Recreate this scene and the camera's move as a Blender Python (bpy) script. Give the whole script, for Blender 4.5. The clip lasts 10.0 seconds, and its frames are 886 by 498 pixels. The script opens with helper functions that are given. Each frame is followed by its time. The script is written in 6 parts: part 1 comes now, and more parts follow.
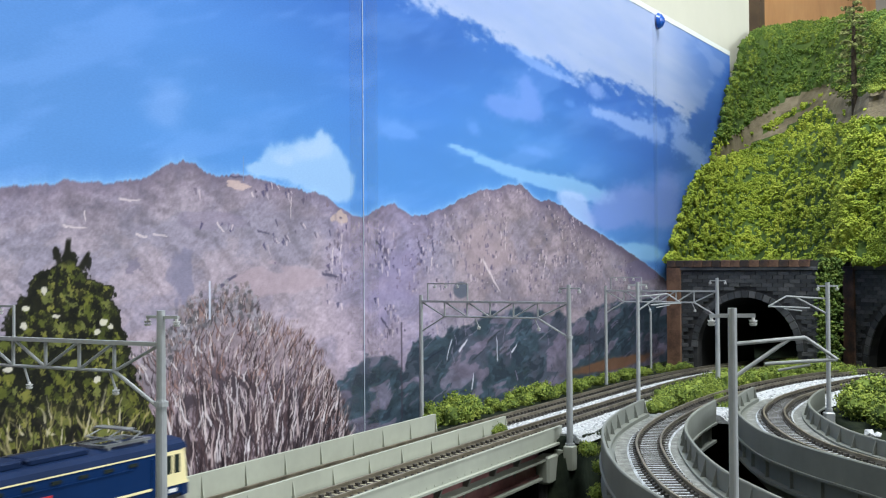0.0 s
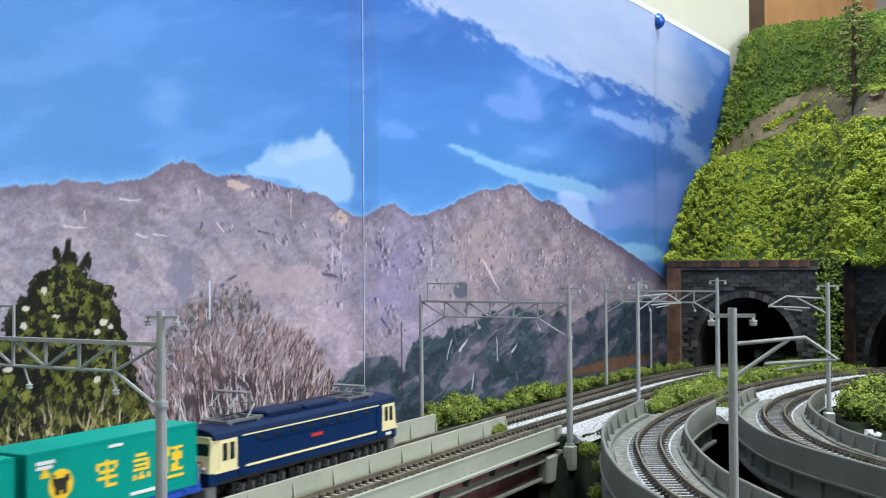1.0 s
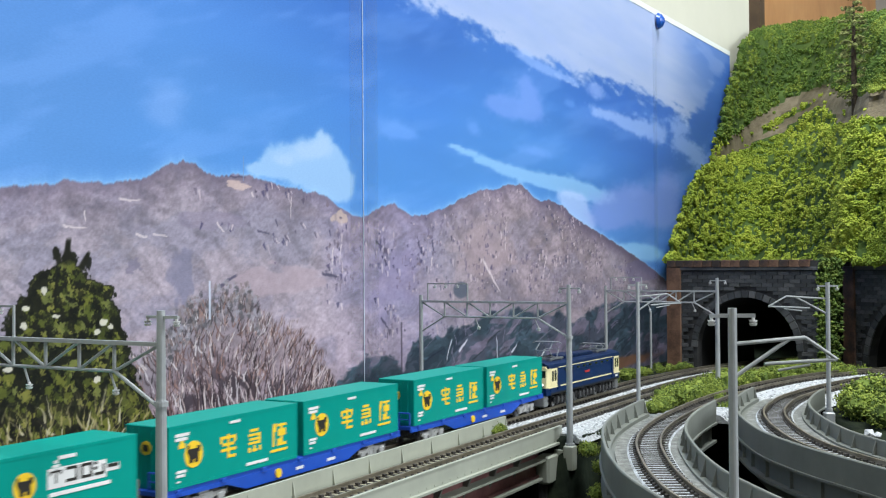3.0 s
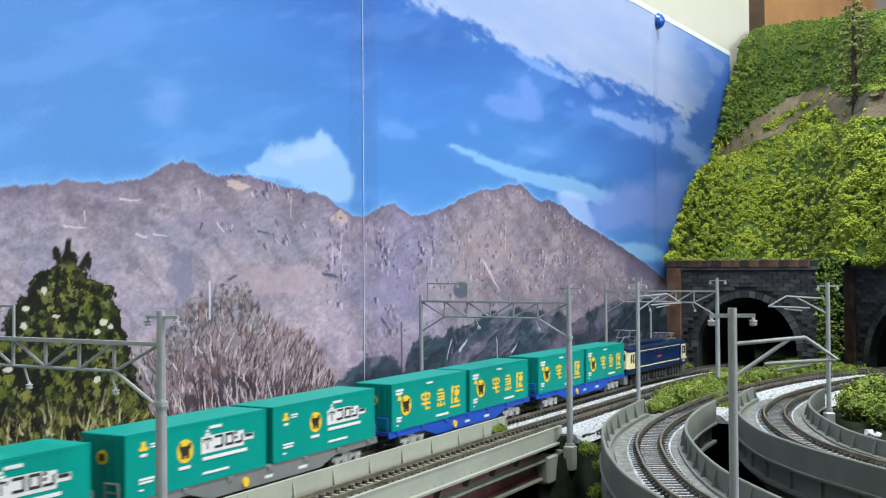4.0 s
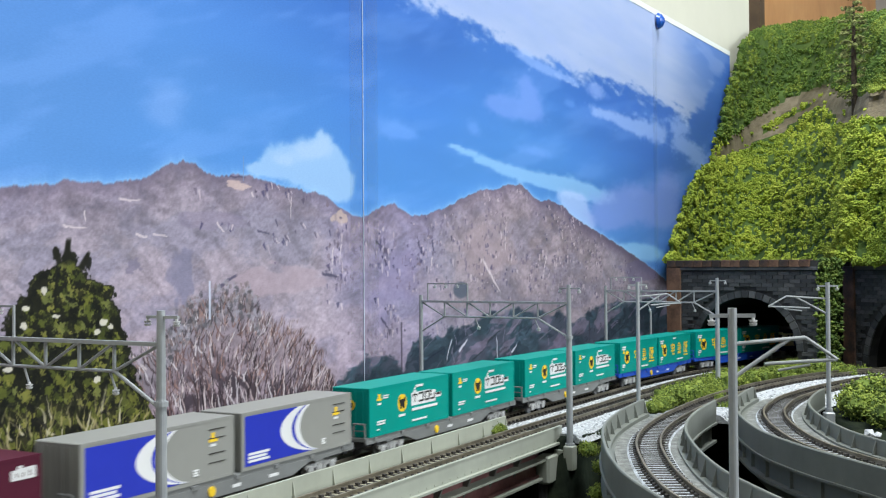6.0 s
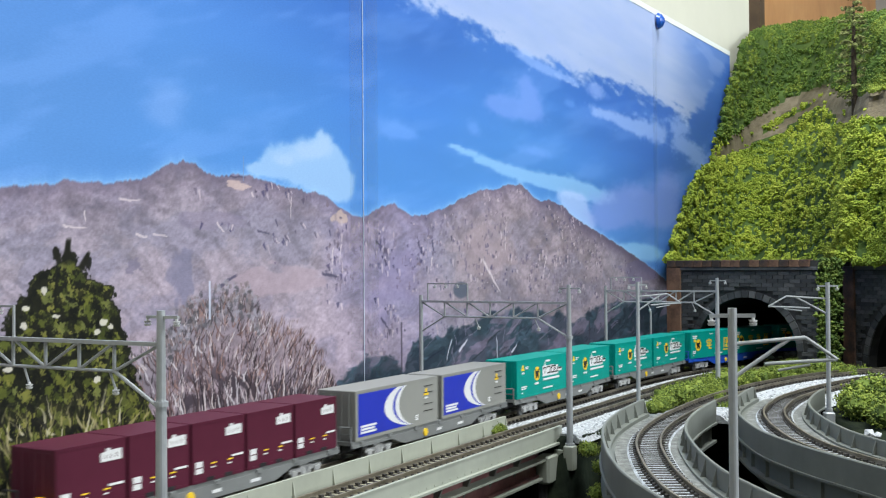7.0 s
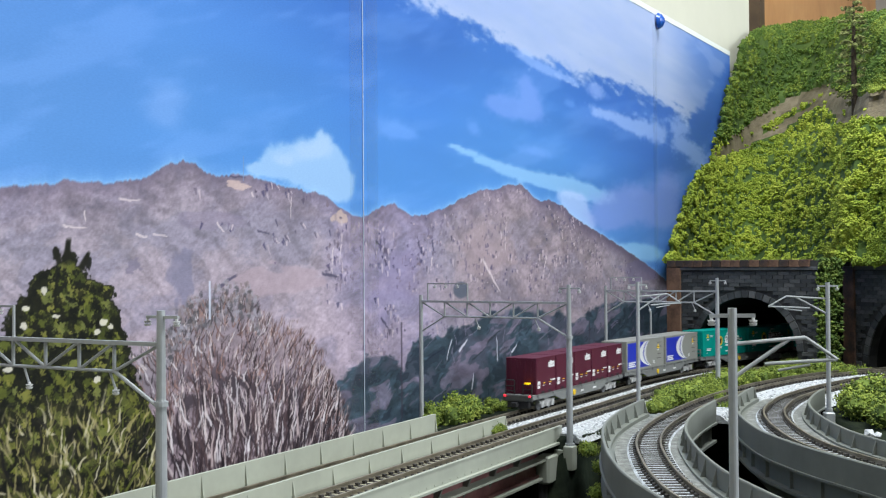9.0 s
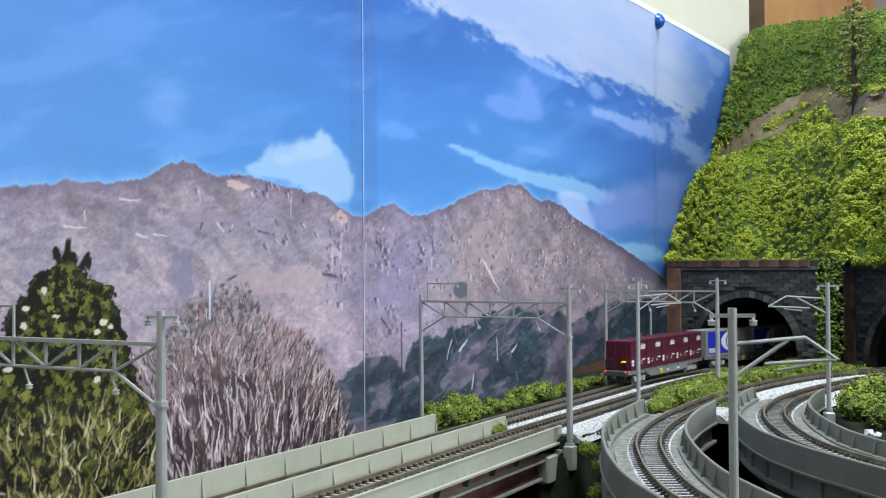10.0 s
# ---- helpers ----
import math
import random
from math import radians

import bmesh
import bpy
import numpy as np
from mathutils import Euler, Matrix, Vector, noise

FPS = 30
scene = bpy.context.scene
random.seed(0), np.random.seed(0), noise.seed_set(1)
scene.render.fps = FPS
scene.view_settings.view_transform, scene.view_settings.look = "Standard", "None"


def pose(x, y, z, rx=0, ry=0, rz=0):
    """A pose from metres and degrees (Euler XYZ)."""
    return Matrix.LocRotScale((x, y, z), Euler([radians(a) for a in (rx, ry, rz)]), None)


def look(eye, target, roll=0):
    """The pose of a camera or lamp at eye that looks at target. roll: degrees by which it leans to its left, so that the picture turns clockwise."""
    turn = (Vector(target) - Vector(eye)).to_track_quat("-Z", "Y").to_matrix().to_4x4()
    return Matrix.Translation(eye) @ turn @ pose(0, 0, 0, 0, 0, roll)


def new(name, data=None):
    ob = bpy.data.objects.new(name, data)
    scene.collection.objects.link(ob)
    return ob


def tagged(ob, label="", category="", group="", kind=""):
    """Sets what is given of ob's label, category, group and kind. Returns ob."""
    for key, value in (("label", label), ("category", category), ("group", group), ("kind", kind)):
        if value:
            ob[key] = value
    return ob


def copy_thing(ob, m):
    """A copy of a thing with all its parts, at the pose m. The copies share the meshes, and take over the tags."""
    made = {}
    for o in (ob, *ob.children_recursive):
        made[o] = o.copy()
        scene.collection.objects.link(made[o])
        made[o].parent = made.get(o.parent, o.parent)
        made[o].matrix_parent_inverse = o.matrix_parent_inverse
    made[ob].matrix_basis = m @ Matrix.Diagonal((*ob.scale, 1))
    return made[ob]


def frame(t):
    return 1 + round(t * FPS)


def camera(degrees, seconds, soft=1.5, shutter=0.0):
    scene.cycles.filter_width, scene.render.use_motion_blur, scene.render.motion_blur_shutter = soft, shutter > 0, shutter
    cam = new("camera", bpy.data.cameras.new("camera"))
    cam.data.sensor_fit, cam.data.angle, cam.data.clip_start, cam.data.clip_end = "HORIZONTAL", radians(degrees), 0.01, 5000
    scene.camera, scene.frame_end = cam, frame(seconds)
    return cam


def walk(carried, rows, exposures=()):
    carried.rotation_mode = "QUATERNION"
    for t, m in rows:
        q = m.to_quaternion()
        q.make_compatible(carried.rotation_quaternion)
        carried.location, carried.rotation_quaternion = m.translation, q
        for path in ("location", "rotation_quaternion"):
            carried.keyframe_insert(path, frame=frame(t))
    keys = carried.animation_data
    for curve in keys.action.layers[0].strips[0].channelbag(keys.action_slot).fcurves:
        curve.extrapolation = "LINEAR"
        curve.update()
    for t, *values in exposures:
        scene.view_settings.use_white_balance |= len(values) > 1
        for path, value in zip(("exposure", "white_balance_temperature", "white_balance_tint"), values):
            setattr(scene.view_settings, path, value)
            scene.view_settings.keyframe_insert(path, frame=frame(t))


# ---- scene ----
# Camera: stands still on the layout's edge.
cam = camera(43.93, 10.0, soft=1.2, shutter=0.4)
EYE = Vector((0.0, -0.2302, 0.0722))
AIM = EYE + Vector((0.87851, 0.47753, 0.01370))
walk(cam, [(0.0, look(EYE, AIM, -0.38)), (10.0, look(EYE, AIM, -0.38))], exposures=[(0.0, 0.0), (10.0, 0.0)])

# ---- light: a ceiling panel of a closed room, and an unseen front window added to fill the sides ----
world = bpy.data.worlds.new("world")
world.use_nodes = True
world.node_tree.nodes["Background"].inputs[0].default_value = (0.75, 0.85, 1.0, 1)
world.node_tree.nodes["Background"].inputs[1].default_value = 0.05
scene.world = world


def area_lamp(name, eye, target, size, watts, colour):
    data = bpy.data.lights.new(name, "AREA")
    data.shape, data.size, data.size_y, data.energy, data.color = "RECTANGLE", size[0], size[1], watts, colour
    ob = new(name, data)
    ob.matrix_world = look(eye, target)
    return ob


area_lamp("room_lamp", (0.35, -0.55, 1.62), (0.35, -0.55, 0.0), (1.0, 0.6), 52.0, (0.92, 0.985, 1.0))
area_lamp("window_lamp", (0.75, -2.43, 0.95), (0.75, 0.0, 0.95), (1.5, 1.2), 54.0, (0.89, 0.965, 1.0))

# ---- materials ----


def material(name, colours, scale=60.0, rough=0.6, metal=0.0, bump=0.0, bump_scale=None, spread=0.35, island=0.0, per_object=0.0,
             detail=4.0, specular=0.4, fine=0.25):
    """A mottled surface: two scales of noise mix the colours; relief from the finer."""
    m = bpy.data.materials.new(name)
    m.use_nodes = True
    nt = m.node_tree
    p = nt.nodes["Principled BSDF"]
    p.inputs["Roughness"].default_value, p.inputs["Metallic"].default_value = rough, metal
    p.inputs["Specular IOR Level"].default_value = specular
    tc = nt.nodes.new("ShaderNodeTexCoord")
    n1 = nt.nodes.new("ShaderNodeTexNoise")
    n2 = nt.nodes.new("ShaderNodeTexNoise")
    n1.inputs["Scale"].default_value, n1.inputs["Detail"].default_value = scale, detail
    n2.inputs["Scale"].default_value, n2.inputs["Detail"].default_value = scale * 7.3, detail
    for n in (n1, n2):
        nt.links.new(tc.outputs["Object"], n.inputs["Vector"])
    mix = nt.nodes.new("ShaderNodeMath")
    mix.operation = "MULTIPLY_ADD"
    mix.inputs[1].default_value = fine
    nt.links.new(n2.outputs["Fac"], mix.inputs[0])
    sub = nt.nodes.new("ShaderNodeMath")
    sub.operation = "MULTIPLY_ADD"
    sub.inputs[1].default_value = 1.0 - fine
    sub.inputs[2].default_value = 0.0
    nt.links.new(n1.outputs["Fac"], sub.inputs[0])
    nt.links.new(sub.outputs[0], mix.inputs[2])
    fac = mix.outputs[0]
    if island or per_object:
        if island:
            src = nt.nodes.new("ShaderNodeNewGeometry").outputs["Random Per Island"]
        else:
            src = nt.nodes.new("ShaderNodeObjectInfo").outputs["Random"]
        a = nt.nodes.new("ShaderNodeMath")
        a.operation = "MULTIPLY_ADD"
        a.inputs[1].default_value = island or per_object
        nt.links.new(src, a.inputs[0])
        b = nt.nodes.new("ShaderNodeMath")
        b.operation = "ADD"
        b.inputs[1].default_value = -0.5 * (island or per_object)
        nt.links.new(fac, b.inputs[0])
        nt.links.new(b.outputs[0], a.inputs[2])
        fac = a.outputs[0]
    ramp = nt.nodes.new("ShaderNodeValToRGB")
    nt.links.new(fac, ramp.inputs["Fac"])
    e = ramp.color_ramp.elements
    k = len(colours)
    while len(e) < k:
        e.new(0.5)
    for i, c in enumerate(colours):
        e[i].position = 0.5 + spread * (i / max(1, k - 1) - 0.5)
        e[i].color = (*c, 1)
    nt.links.new(ramp.outputs["Color"], p.inputs["Base Color"])
    if bump:
        n3 = nt.nodes.new("ShaderNodeTexNoise")
        n3.inputs["Scale"].default_value, n3.inputs["Detail"].default_value = bump_scale or scale * 9, 3
        nt.links.new(tc.outputs["Object"], n3.inputs["Vector"])
        bn = nt.nodes.new("ShaderNodeBump")
        bn.inputs["Strength"].default_value, bn.inputs["Distance"].default_value = bump, 0.0006
        nt.links.new(n3.outputs["Fac"], bn.inputs["Height"])
        nt.links.new(bn.outputs["Normal"], p.inputs["Normal"])
    return m


def plain(name, c, rough=0.5, metal=0.0, vary=0.12, scale=90.0, **kw):
    """Paint or plastic with slight unevenness."""
    lo, hi = tuple(max(0.0, v * (1 - vary)) for v in c), tuple(v * (1 + vary) for v in c)
    return material(name, (lo, c, hi), scale, rough, metal, bump=kw.pop("bump", 0.06), **kw)


def glowing(name, c, strength):
    m = bpy.data.materials.new(name)
    m.use_nodes = True
    p = m.node_tree.nodes["Principled BSDF"]
    p.inputs["Base Color"].default_value = (*c, 1)
    p.inputs["Emission Color"].default_value, p.inputs["Emission Strength"].default_value = (*c, 1), strength
    return m


CONCRETE = plain("grey_green_plastic", (0.325, 0.34, 0.29), 0.55, vary=0.1, scale=40)
CONCRETE_DARK = plain("viaduct_grey_plastic", (0.165, 0.175, 0.158), 0.5, vary=0.16, scale=30)
RUST = material("red_brown_girder", ((0.16, 0.07, 0.07), (0.24, 0.10, 0.10), (0.30, 0.16, 0.15)), 70, 0.6, bump=0.1)
RAIL = material("weathered_rail", ((0.12, 0.105, 0.08), (0.21, 0.185, 0.14), (0.28, 0.25, 0.20)), 160, 0.45, 0.5, bump=0.1)
SLEEPER = material("dark_sleeper", ((0.025, 0.022, 0.02), (0.045, 0.04, 0.036), (0.075, 0.068, 0.06)), 120, 0.75, per_object=0.3, bump=0.15)
BALLAST = material("pale_ballast", ((0.17, 0.18, 0.19), (0.40, 0.415, 0.435), (0.64, 0.655, 0.675)), 420, 0.85, bump=0.9, bump_scale=900, spread=0.3, fine=0.5)
STONE = material("ballast_stone", ((0.22, 0.23, 0.24), (0.43, 0.445, 0.465), (0.66, 0.67, 0.69)), 300, 0.85, island=0.5)
BED = material("grey_roadbed", ((0.10, 0.104, 0.098), (0.175, 0.18, 0.17), (0.28, 0.285, 0.275)), 300, 0.8, bump=0.5)
DECKBED = material("sandy_deck_bed", ((0.26, 0.24, 0.17), (0.40, 0.37, 0.27), (0.52, 0.49, 0.38)), 200, 0.8, bump=0.3)
VIADUCT_BED = material("grey_viaduct_bed", ((0.18, 0.19, 0.20), (0.40, 0.425, 0.455), (0.68, 0.71, 0.75)), 160, 0.8, bump=0.4, fine=0.5)
# Green-brown ground taken down to near-black: the hollow's shade is in the colour.
EARTH = material("shade_toned_ground", ((0.004, 0.007, 0.005), (0.009, 0.013, 0.008), (0.020, 0.026, 0.014)), 45, 0.8, specular=0.08, bump=0.6, bump_scale=300)
PATHWAY = material("bare_brown_earth", ((0.10, 0.08, 0.05), (0.165, 0.135, 0.09), (0.24, 0.20, 0.14)), 60, 0.9, bump=0.7, bump_scale=500)
TURF = material("green_flock_base", ((0.025, 0.05, 0.01), (0.05, 0.09, 0.015), (0.09, 0.14, 0.025)), 40, 0.9, bump=0.9, bump_scale=300)
FOAM = material("green_foam_clumps", ((0.115, 0.175, 0.02), (0.26, 0.33, 0.034), (0.44, 0.48, 0.065)), 26, 0.9, island=0.22, spread=0.42)
# Upper slope's foam: a deeper green, with that side's shade mixed into it.
FOAM_DEEP = material("deep_green_shaded_foam", ((0.045, 0.10, 0.02), (0.115, 0.185, 0.03), (0.26, 0.31, 0.046)), 22, 0.9, island=0.22, spread=0.42)
IVY = material("dark_ivy", ((0.03, 0.06, 0.012), (0.085, 0.14, 0.024), (0.20, 0.26, 0.05)), 26, 0.9, island=0.4, spread=0.5)
FOAM_BUSH = material("bush_foam", ((0.035, 0.065, 0.012), (0.145, 0.20, 0.03), (0.34, 0.39, 0.07)), 60, 0.9, island=0.4, spread=0.5)
PALE_ROCK = material("pale_rock", ((0.28, 0.29, 0.31), (0.4, 0.41, 0.43), (0.52, 0.53, 0.55)), 200, 0.8, bump=0.5)
BRICK = material("dark_portal_brick", ((0.034, 0.036, 0.04), (0.062, 0.066, 0.07), (0.105, 0.105, 0.11)), 90, 0.75, per_object=0.35, bump=0.4)
BRICK_RED = material("rusty_cap_brick", ((0.04, 0.028, 0.024), (0.105, 0.056, 0.038), (0.19, 0.105, 0.066)), 90, 0.75, per_object=0.35, bump=0.4)
MORTAR = material("dark_mortar", ((0.02, 0.02, 0.02), (0.035, 0.035, 0.036), (0.05, 0.05, 0.05)), 90, 0.9)
# Near-black that stands in for the darkness inside the tunnels.
BLACK = plain("tunnel_shade_black", (0.006, 0.006, 0.006), 0.9)
STEEL = plain("grey_mast_paint", (0.34, 0.355, 0.37), 0.4, 0.15, vary=0.1, scale=120)
WHITE = plain("white_print", (0.66, 0.66, 0.67), 0.5, vary=0.05)
YELLOW = plain("yellow_print", (0.78, 0.51, 0.025), 0.5, vary=0.06)
INK = plain("black_print", (0.02, 0.018, 0.016), 0.5)
TEAL = plain("teal_green_plastic", (0.0015, 0.255, 0.215), 0.38, vary=0.05, scale=30, bump=0.03, specular=0.14)
MAROON = plain("maroon_plastic", (0.080, 0.015, 0.031), 0.42, vary=0.08, scale=30, bump=0.03, specular=0.14)
GREY = plain("silver_grey_plastic", (0.25, 0.25, 0.235), 0.38, vary=0.05, scale=30, bump=0.03, specular=0.14)
ROYAL = plain("royal_blue_print", (0.018, 0.033, 0.40), 0.4, vary=0.05)
WAGON_GREY = plain("wagon_grey_plastic", (0.17, 0.175, 0.175), 0.45)
WAGON_BLUE = plain("wagon_blue_plastic", (0.012, 0.07, 0.42), 0.42)
BOGIE_GREY = plain("bogie_light_grey", (0.36, 0.36, 0.36), 0.5, vary=0.25, scale=300)
PLOUGH = plain("plough_grey", (0.17, 0.175, 0.18), 0.5, vary=0.2)
DARK = plain("dark_running_gear", (0.013, 0.013, 0.015), 0.5, vary=0.3, scale=300)
BEAM = plain("dark_grey_beam", (0.06, 0.062, 0.06), 0.5)
WHEEL = plain("wheel_steel", (0.25, 0.25, 0.26), 0.35, 0.8)
NAVY = plain("deep_blue_paint", (0.004, 0.021, 0.082), 0.34, vary=0.06, scale=30, bump=0.03, specular=0.14)
NAVY_ROOF = plain("roof_blue_paint", (0.006, 0.016, 0.052), 0.45, vary=0.12, specular=0.15)
CREAM = plain("cream_paint", (0.75, 0.66, 0.38), 0.4, vary=0.04)
WINDOW = plain("dark_glazing", (0.02, 0.026, 0.024), 0.08, bump=0.0)
CHROME = plain("pantograph_metal", (0.27, 0.285, 0.30), 0.35, 0.6)
RED = plain("red_plate", (0.52, 0.03, 0.03), 0.4)
BAND = plain("red_brown_band", (0.30, 0.075, 0.035), 0.45)
TAIL = glowing("red_tail_light", (1.0, 0.03, 0.06), 0.9)
# Yellow part brightened by emission; it is not a lamp.
BRASS = glowing("amber_glow_paint", (1.0, 0.6, 0.0), 0.5)
BARK = material("brown_bark", ((0.028, 0.02, 0.013), (0.06, 0.042, 0.028), (0.1, 0.075, 0.05)), 200, 0.9, bump=0.5)
CREAMWALL = plain("cream_wallpaper", (0.60, 0.585, 0.50), 0.8, vary=0.03, scale=12, bump=0.15, bump_scale=500)
# Assumed tone of the unseen room, kept low to limit bounced light.
ROOMPAINT = plain("taupe_room_paint", (0.27, 0.26, 0.24), 0.85, vary=0.03, scale=6)
WOODPANEL = material("tan_wood_panel", ((0.34, 0.16, 0.055), (0.44, 0.215, 0.08), (0.50, 0.26, 0.10)), 9, 0.45, bump=0.1)
WOODPOST = material("dark_wood_post", ((0.03, 0.018, 0.01), (0.055, 0.032, 0.018), (0.09, 0.055, 0.03)), 14, 0.5, bump=0.1)
FLOORWOOD = material("floor_boards", ((0.2, 0.12, 0.06), (0.3, 0.19, 0.1), (0.38, 0.25, 0.14)), 6, 0.5)
PINBLUE = plain("blue_pin_plastic", (0.015, 0.09, 0.42), 0.25)

# ---- building tools (lengths below are millimetres) ----
MM = 0.001
ICO_V, ICO_F = [], []
g = (1 + 5 ** 0.5) / 2
for a, b in ((-1, g), (1, g), (-1, -g), (1, -g)):
    ICO_V += [(a, b, 0)]
for a, b in ((-1, g), (1, g), (-1, -g), (1, -g)):
    ICO_V += [(0, a, b)]
for a, b in ((g, -1), (g, 1), (-g, -1), (-g, 1)):
    ICO_V += [(a, 0, b)]
ICO_V = np.array(ICO_V) / np.linalg.norm(ICO_V[0])
for i in range(12):
    for j in range(i + 1, 12):
        for k in range(j + 1, 12):
            d = [np.linalg.norm(ICO_V[p] - ICO_V[q]) for p, q in ((i, j), (j, k), (i, k))]
            if max(d) < 1.1:
                n = np.cross(ICO_V[j] - ICO_V[i], ICO_V[k] - ICO_V[i])
                ICO_F.append((i, j, k) if n @ ICO_V[i] > 0 else (i, k, j))
ICO_F = np.array(ICO_F)
OCTA_V = np.array([(1, 0, 0.3), (-0.3, 1, 0), (-1, 0, -0.2), (0.2, -1, 0), (0, 0.2, 1), (0.1, 0, -1)])
OCTA_F = np.array([(0, 1, 4), (1, 2, 4), (2, 3, 4), (3, 0, 4), (1, 0, 5), (2, 1, 5), (3, 2, 5), (0, 3, 5)])


class Shape:
    """Collects faces in millimetres and turns them into one mesh."""

    def __init__(self):
        self.v, self.f = [], []

    def add(self, verts, faces):
        o = len(self.v)
        self.v += [tuple(p) for p in verts]
        self.f += [tuple(i + o for i in f) for f in faces]
        return self

    def box(self, x0, x1, y0, y1, z0, z1, bevel=0.0):
        """A box with its long edges along z or x chamfered."""
        if not bevel:
            v = [(x, y, z) for z in (z0, z1) for x, y in ((x0, y0), (x1, y0), (x1, y1), (x0, y1))]
            return self.add(v, [(3, 2, 1, 0), (4, 5, 6, 7), (0, 1, 5, 4), (1, 2, 6, 5), (2, 3, 7, 6), (3, 0, 4, 7)])
        b = bevel
        ring = [(x0 + b, y0), (x1 - b, y0), (x1, y0 + b), (x1, y1 - b), (x1 - b, y1), (x0 + b, y1), (x0, y1 - b), (x0, y0 + b)]
        cx, cy = (x0 + x1) / 2, (y0 + y1) / 2
        sx, sy = (x1 - x0 - 2 * b) / (x1 - x0), (y1 - y0 - 2 * b) / (y1 - y0)
        inner = [(cx + (x - cx) * sx, cy + (y - cy) * sy) for x, y in ring]
        v = [(x, y, z0) for x, y in inner] + [(x, y, z0 + b) for x, y in ring] + [(x, y, z1 - b) for x, y in ring] + [(x, y, z1) for x, y in inner]
        f = [tuple(range(7, -1, -1)), tuple(range(24, 32))]
        for r in range(3):
            f += [(r * 8 + i, r * 8 + (i + 1) % 8, r * 8 + 8 + (i + 1) % 8, r * 8 + 8 + i) for i in range(8)]
        return self.add(v, f)

    def tube(self, a, b, r, r2=None, n=10):
        a, b = Vector(a), Vector(b)
        q = (b - a).to_track_quat("Z", "Y")
        r2 = r if r2 is None else r2
        v = []
        for p, rr in ((a, r), (b, r2)):
            v += [p + q @ Vector((rr * math.cos(2 * math.pi * i / n), rr * math.sin(2 * math.pi * i / n), 0)) for i in range(n)]
        f = [(i, (i + 1) % n, n + (i + 1) % n, n + i) for i in range(n)] + [tuple(range(n - 1, -1, -1)), tuple(range(n, 2 * n))]
        return self.add(v, f)

    def prism(self, outline, axis, a, b):
        """An outline (two coordinates) extruded along an axis from a to b."""
        def put(p, q):
            return {"x": (q, p[0], p[1]), "y": (p[0], q, p[1]), "z": (p[0], p[1], q)}[axis]
        n = len(outline)
        v = [put(p, a) for p in outline] + [put(p, b) for p in outline]
        f = [(i, (i + 1) % n, n + (i + 1) % n, n + i) for i in range(n)] + [tuple(range(n - 1, -1, -1)), tuple(range(n, 2 * n))]
        return self.add(v, f)

    def blobs(self, centres, radii, rough=0.3, rng=None, crumb=False):
        """Many small uneven lumps, or plainer crumbs."""
        bv, bf = (OCTA_V, OCTA_F) if crumb else (ICO_V, ICO_F)
        nb = len(bv)
        c, r = np.asarray(centres, float), np.asarray(radii, float)
        n = len(c)
        jit = 1 + rough * rng.uniform(-1, 1, (n, nb, 1))
        ang = rng.uniform(0, 6.28, n)
        rot = np.zeros((n, 3, 3))
        rot[:, 0, 0], rot[:, 0, 1], rot[:, 1, 0], rot[:, 1, 1], rot[:, 2, 2] = np.cos(ang), -np.sin(ang), np.sin(ang), np.cos(ang), 1
        base = np.einsum("nij,kj->nki", rot, bv) * jit * r[:, None, None]
        v = (base + c[:, None, :]).reshape(-1, 3)
        o = len(self.v)
        self.v += [tuple(p) for p in v]
        self.f += [tuple(q) for q in (bf[None] + nb * np.arange(n)[:, None, None] + o).reshape(-1, 3)]
        return self

    def mesh(self, name, mat, smooth=False):
        me = bpy.data.meshes.new(name)
        me.from_pydata([(x * MM, y * MM, z * MM) for x, y, z in self.v], [], self.f)
        bm = bmesh.new()
        bm.from_mesh(me)
        bmesh.ops.recalc_face_normals(bm, faces=bm.faces)
        bm.to_mesh(me)
        bm.free()
        me.materials.append(mat)
        if smooth:
            me.polygons.foreach_set("use_smooth", [True] * len(me.polygons))
        return me


def part(name, shape, mat, parent=None, label="", smooth=False):
    """Links a shape (or a ready mesh) as one object under a thing or a part."""
    me = shape if isinstance(shape, bpy.types.Mesh) else shape.mesh(name, mat, smooth)
    ob = new(name, me)
    if parent:
        ob.parent = parent
    return tagged(ob, label)


def thing(name, label, category, at=(0, 0, 0), turn=0.0, group="", kind=""):
    ob = new(name)
    ob.empty_display_size = 0.01
    ob.matrix_basis = pose(at[0] * MM, at[1] * MM, at[2] * MM, 0, 0, turn)
    return tagged(ob, label, category, group, kind)


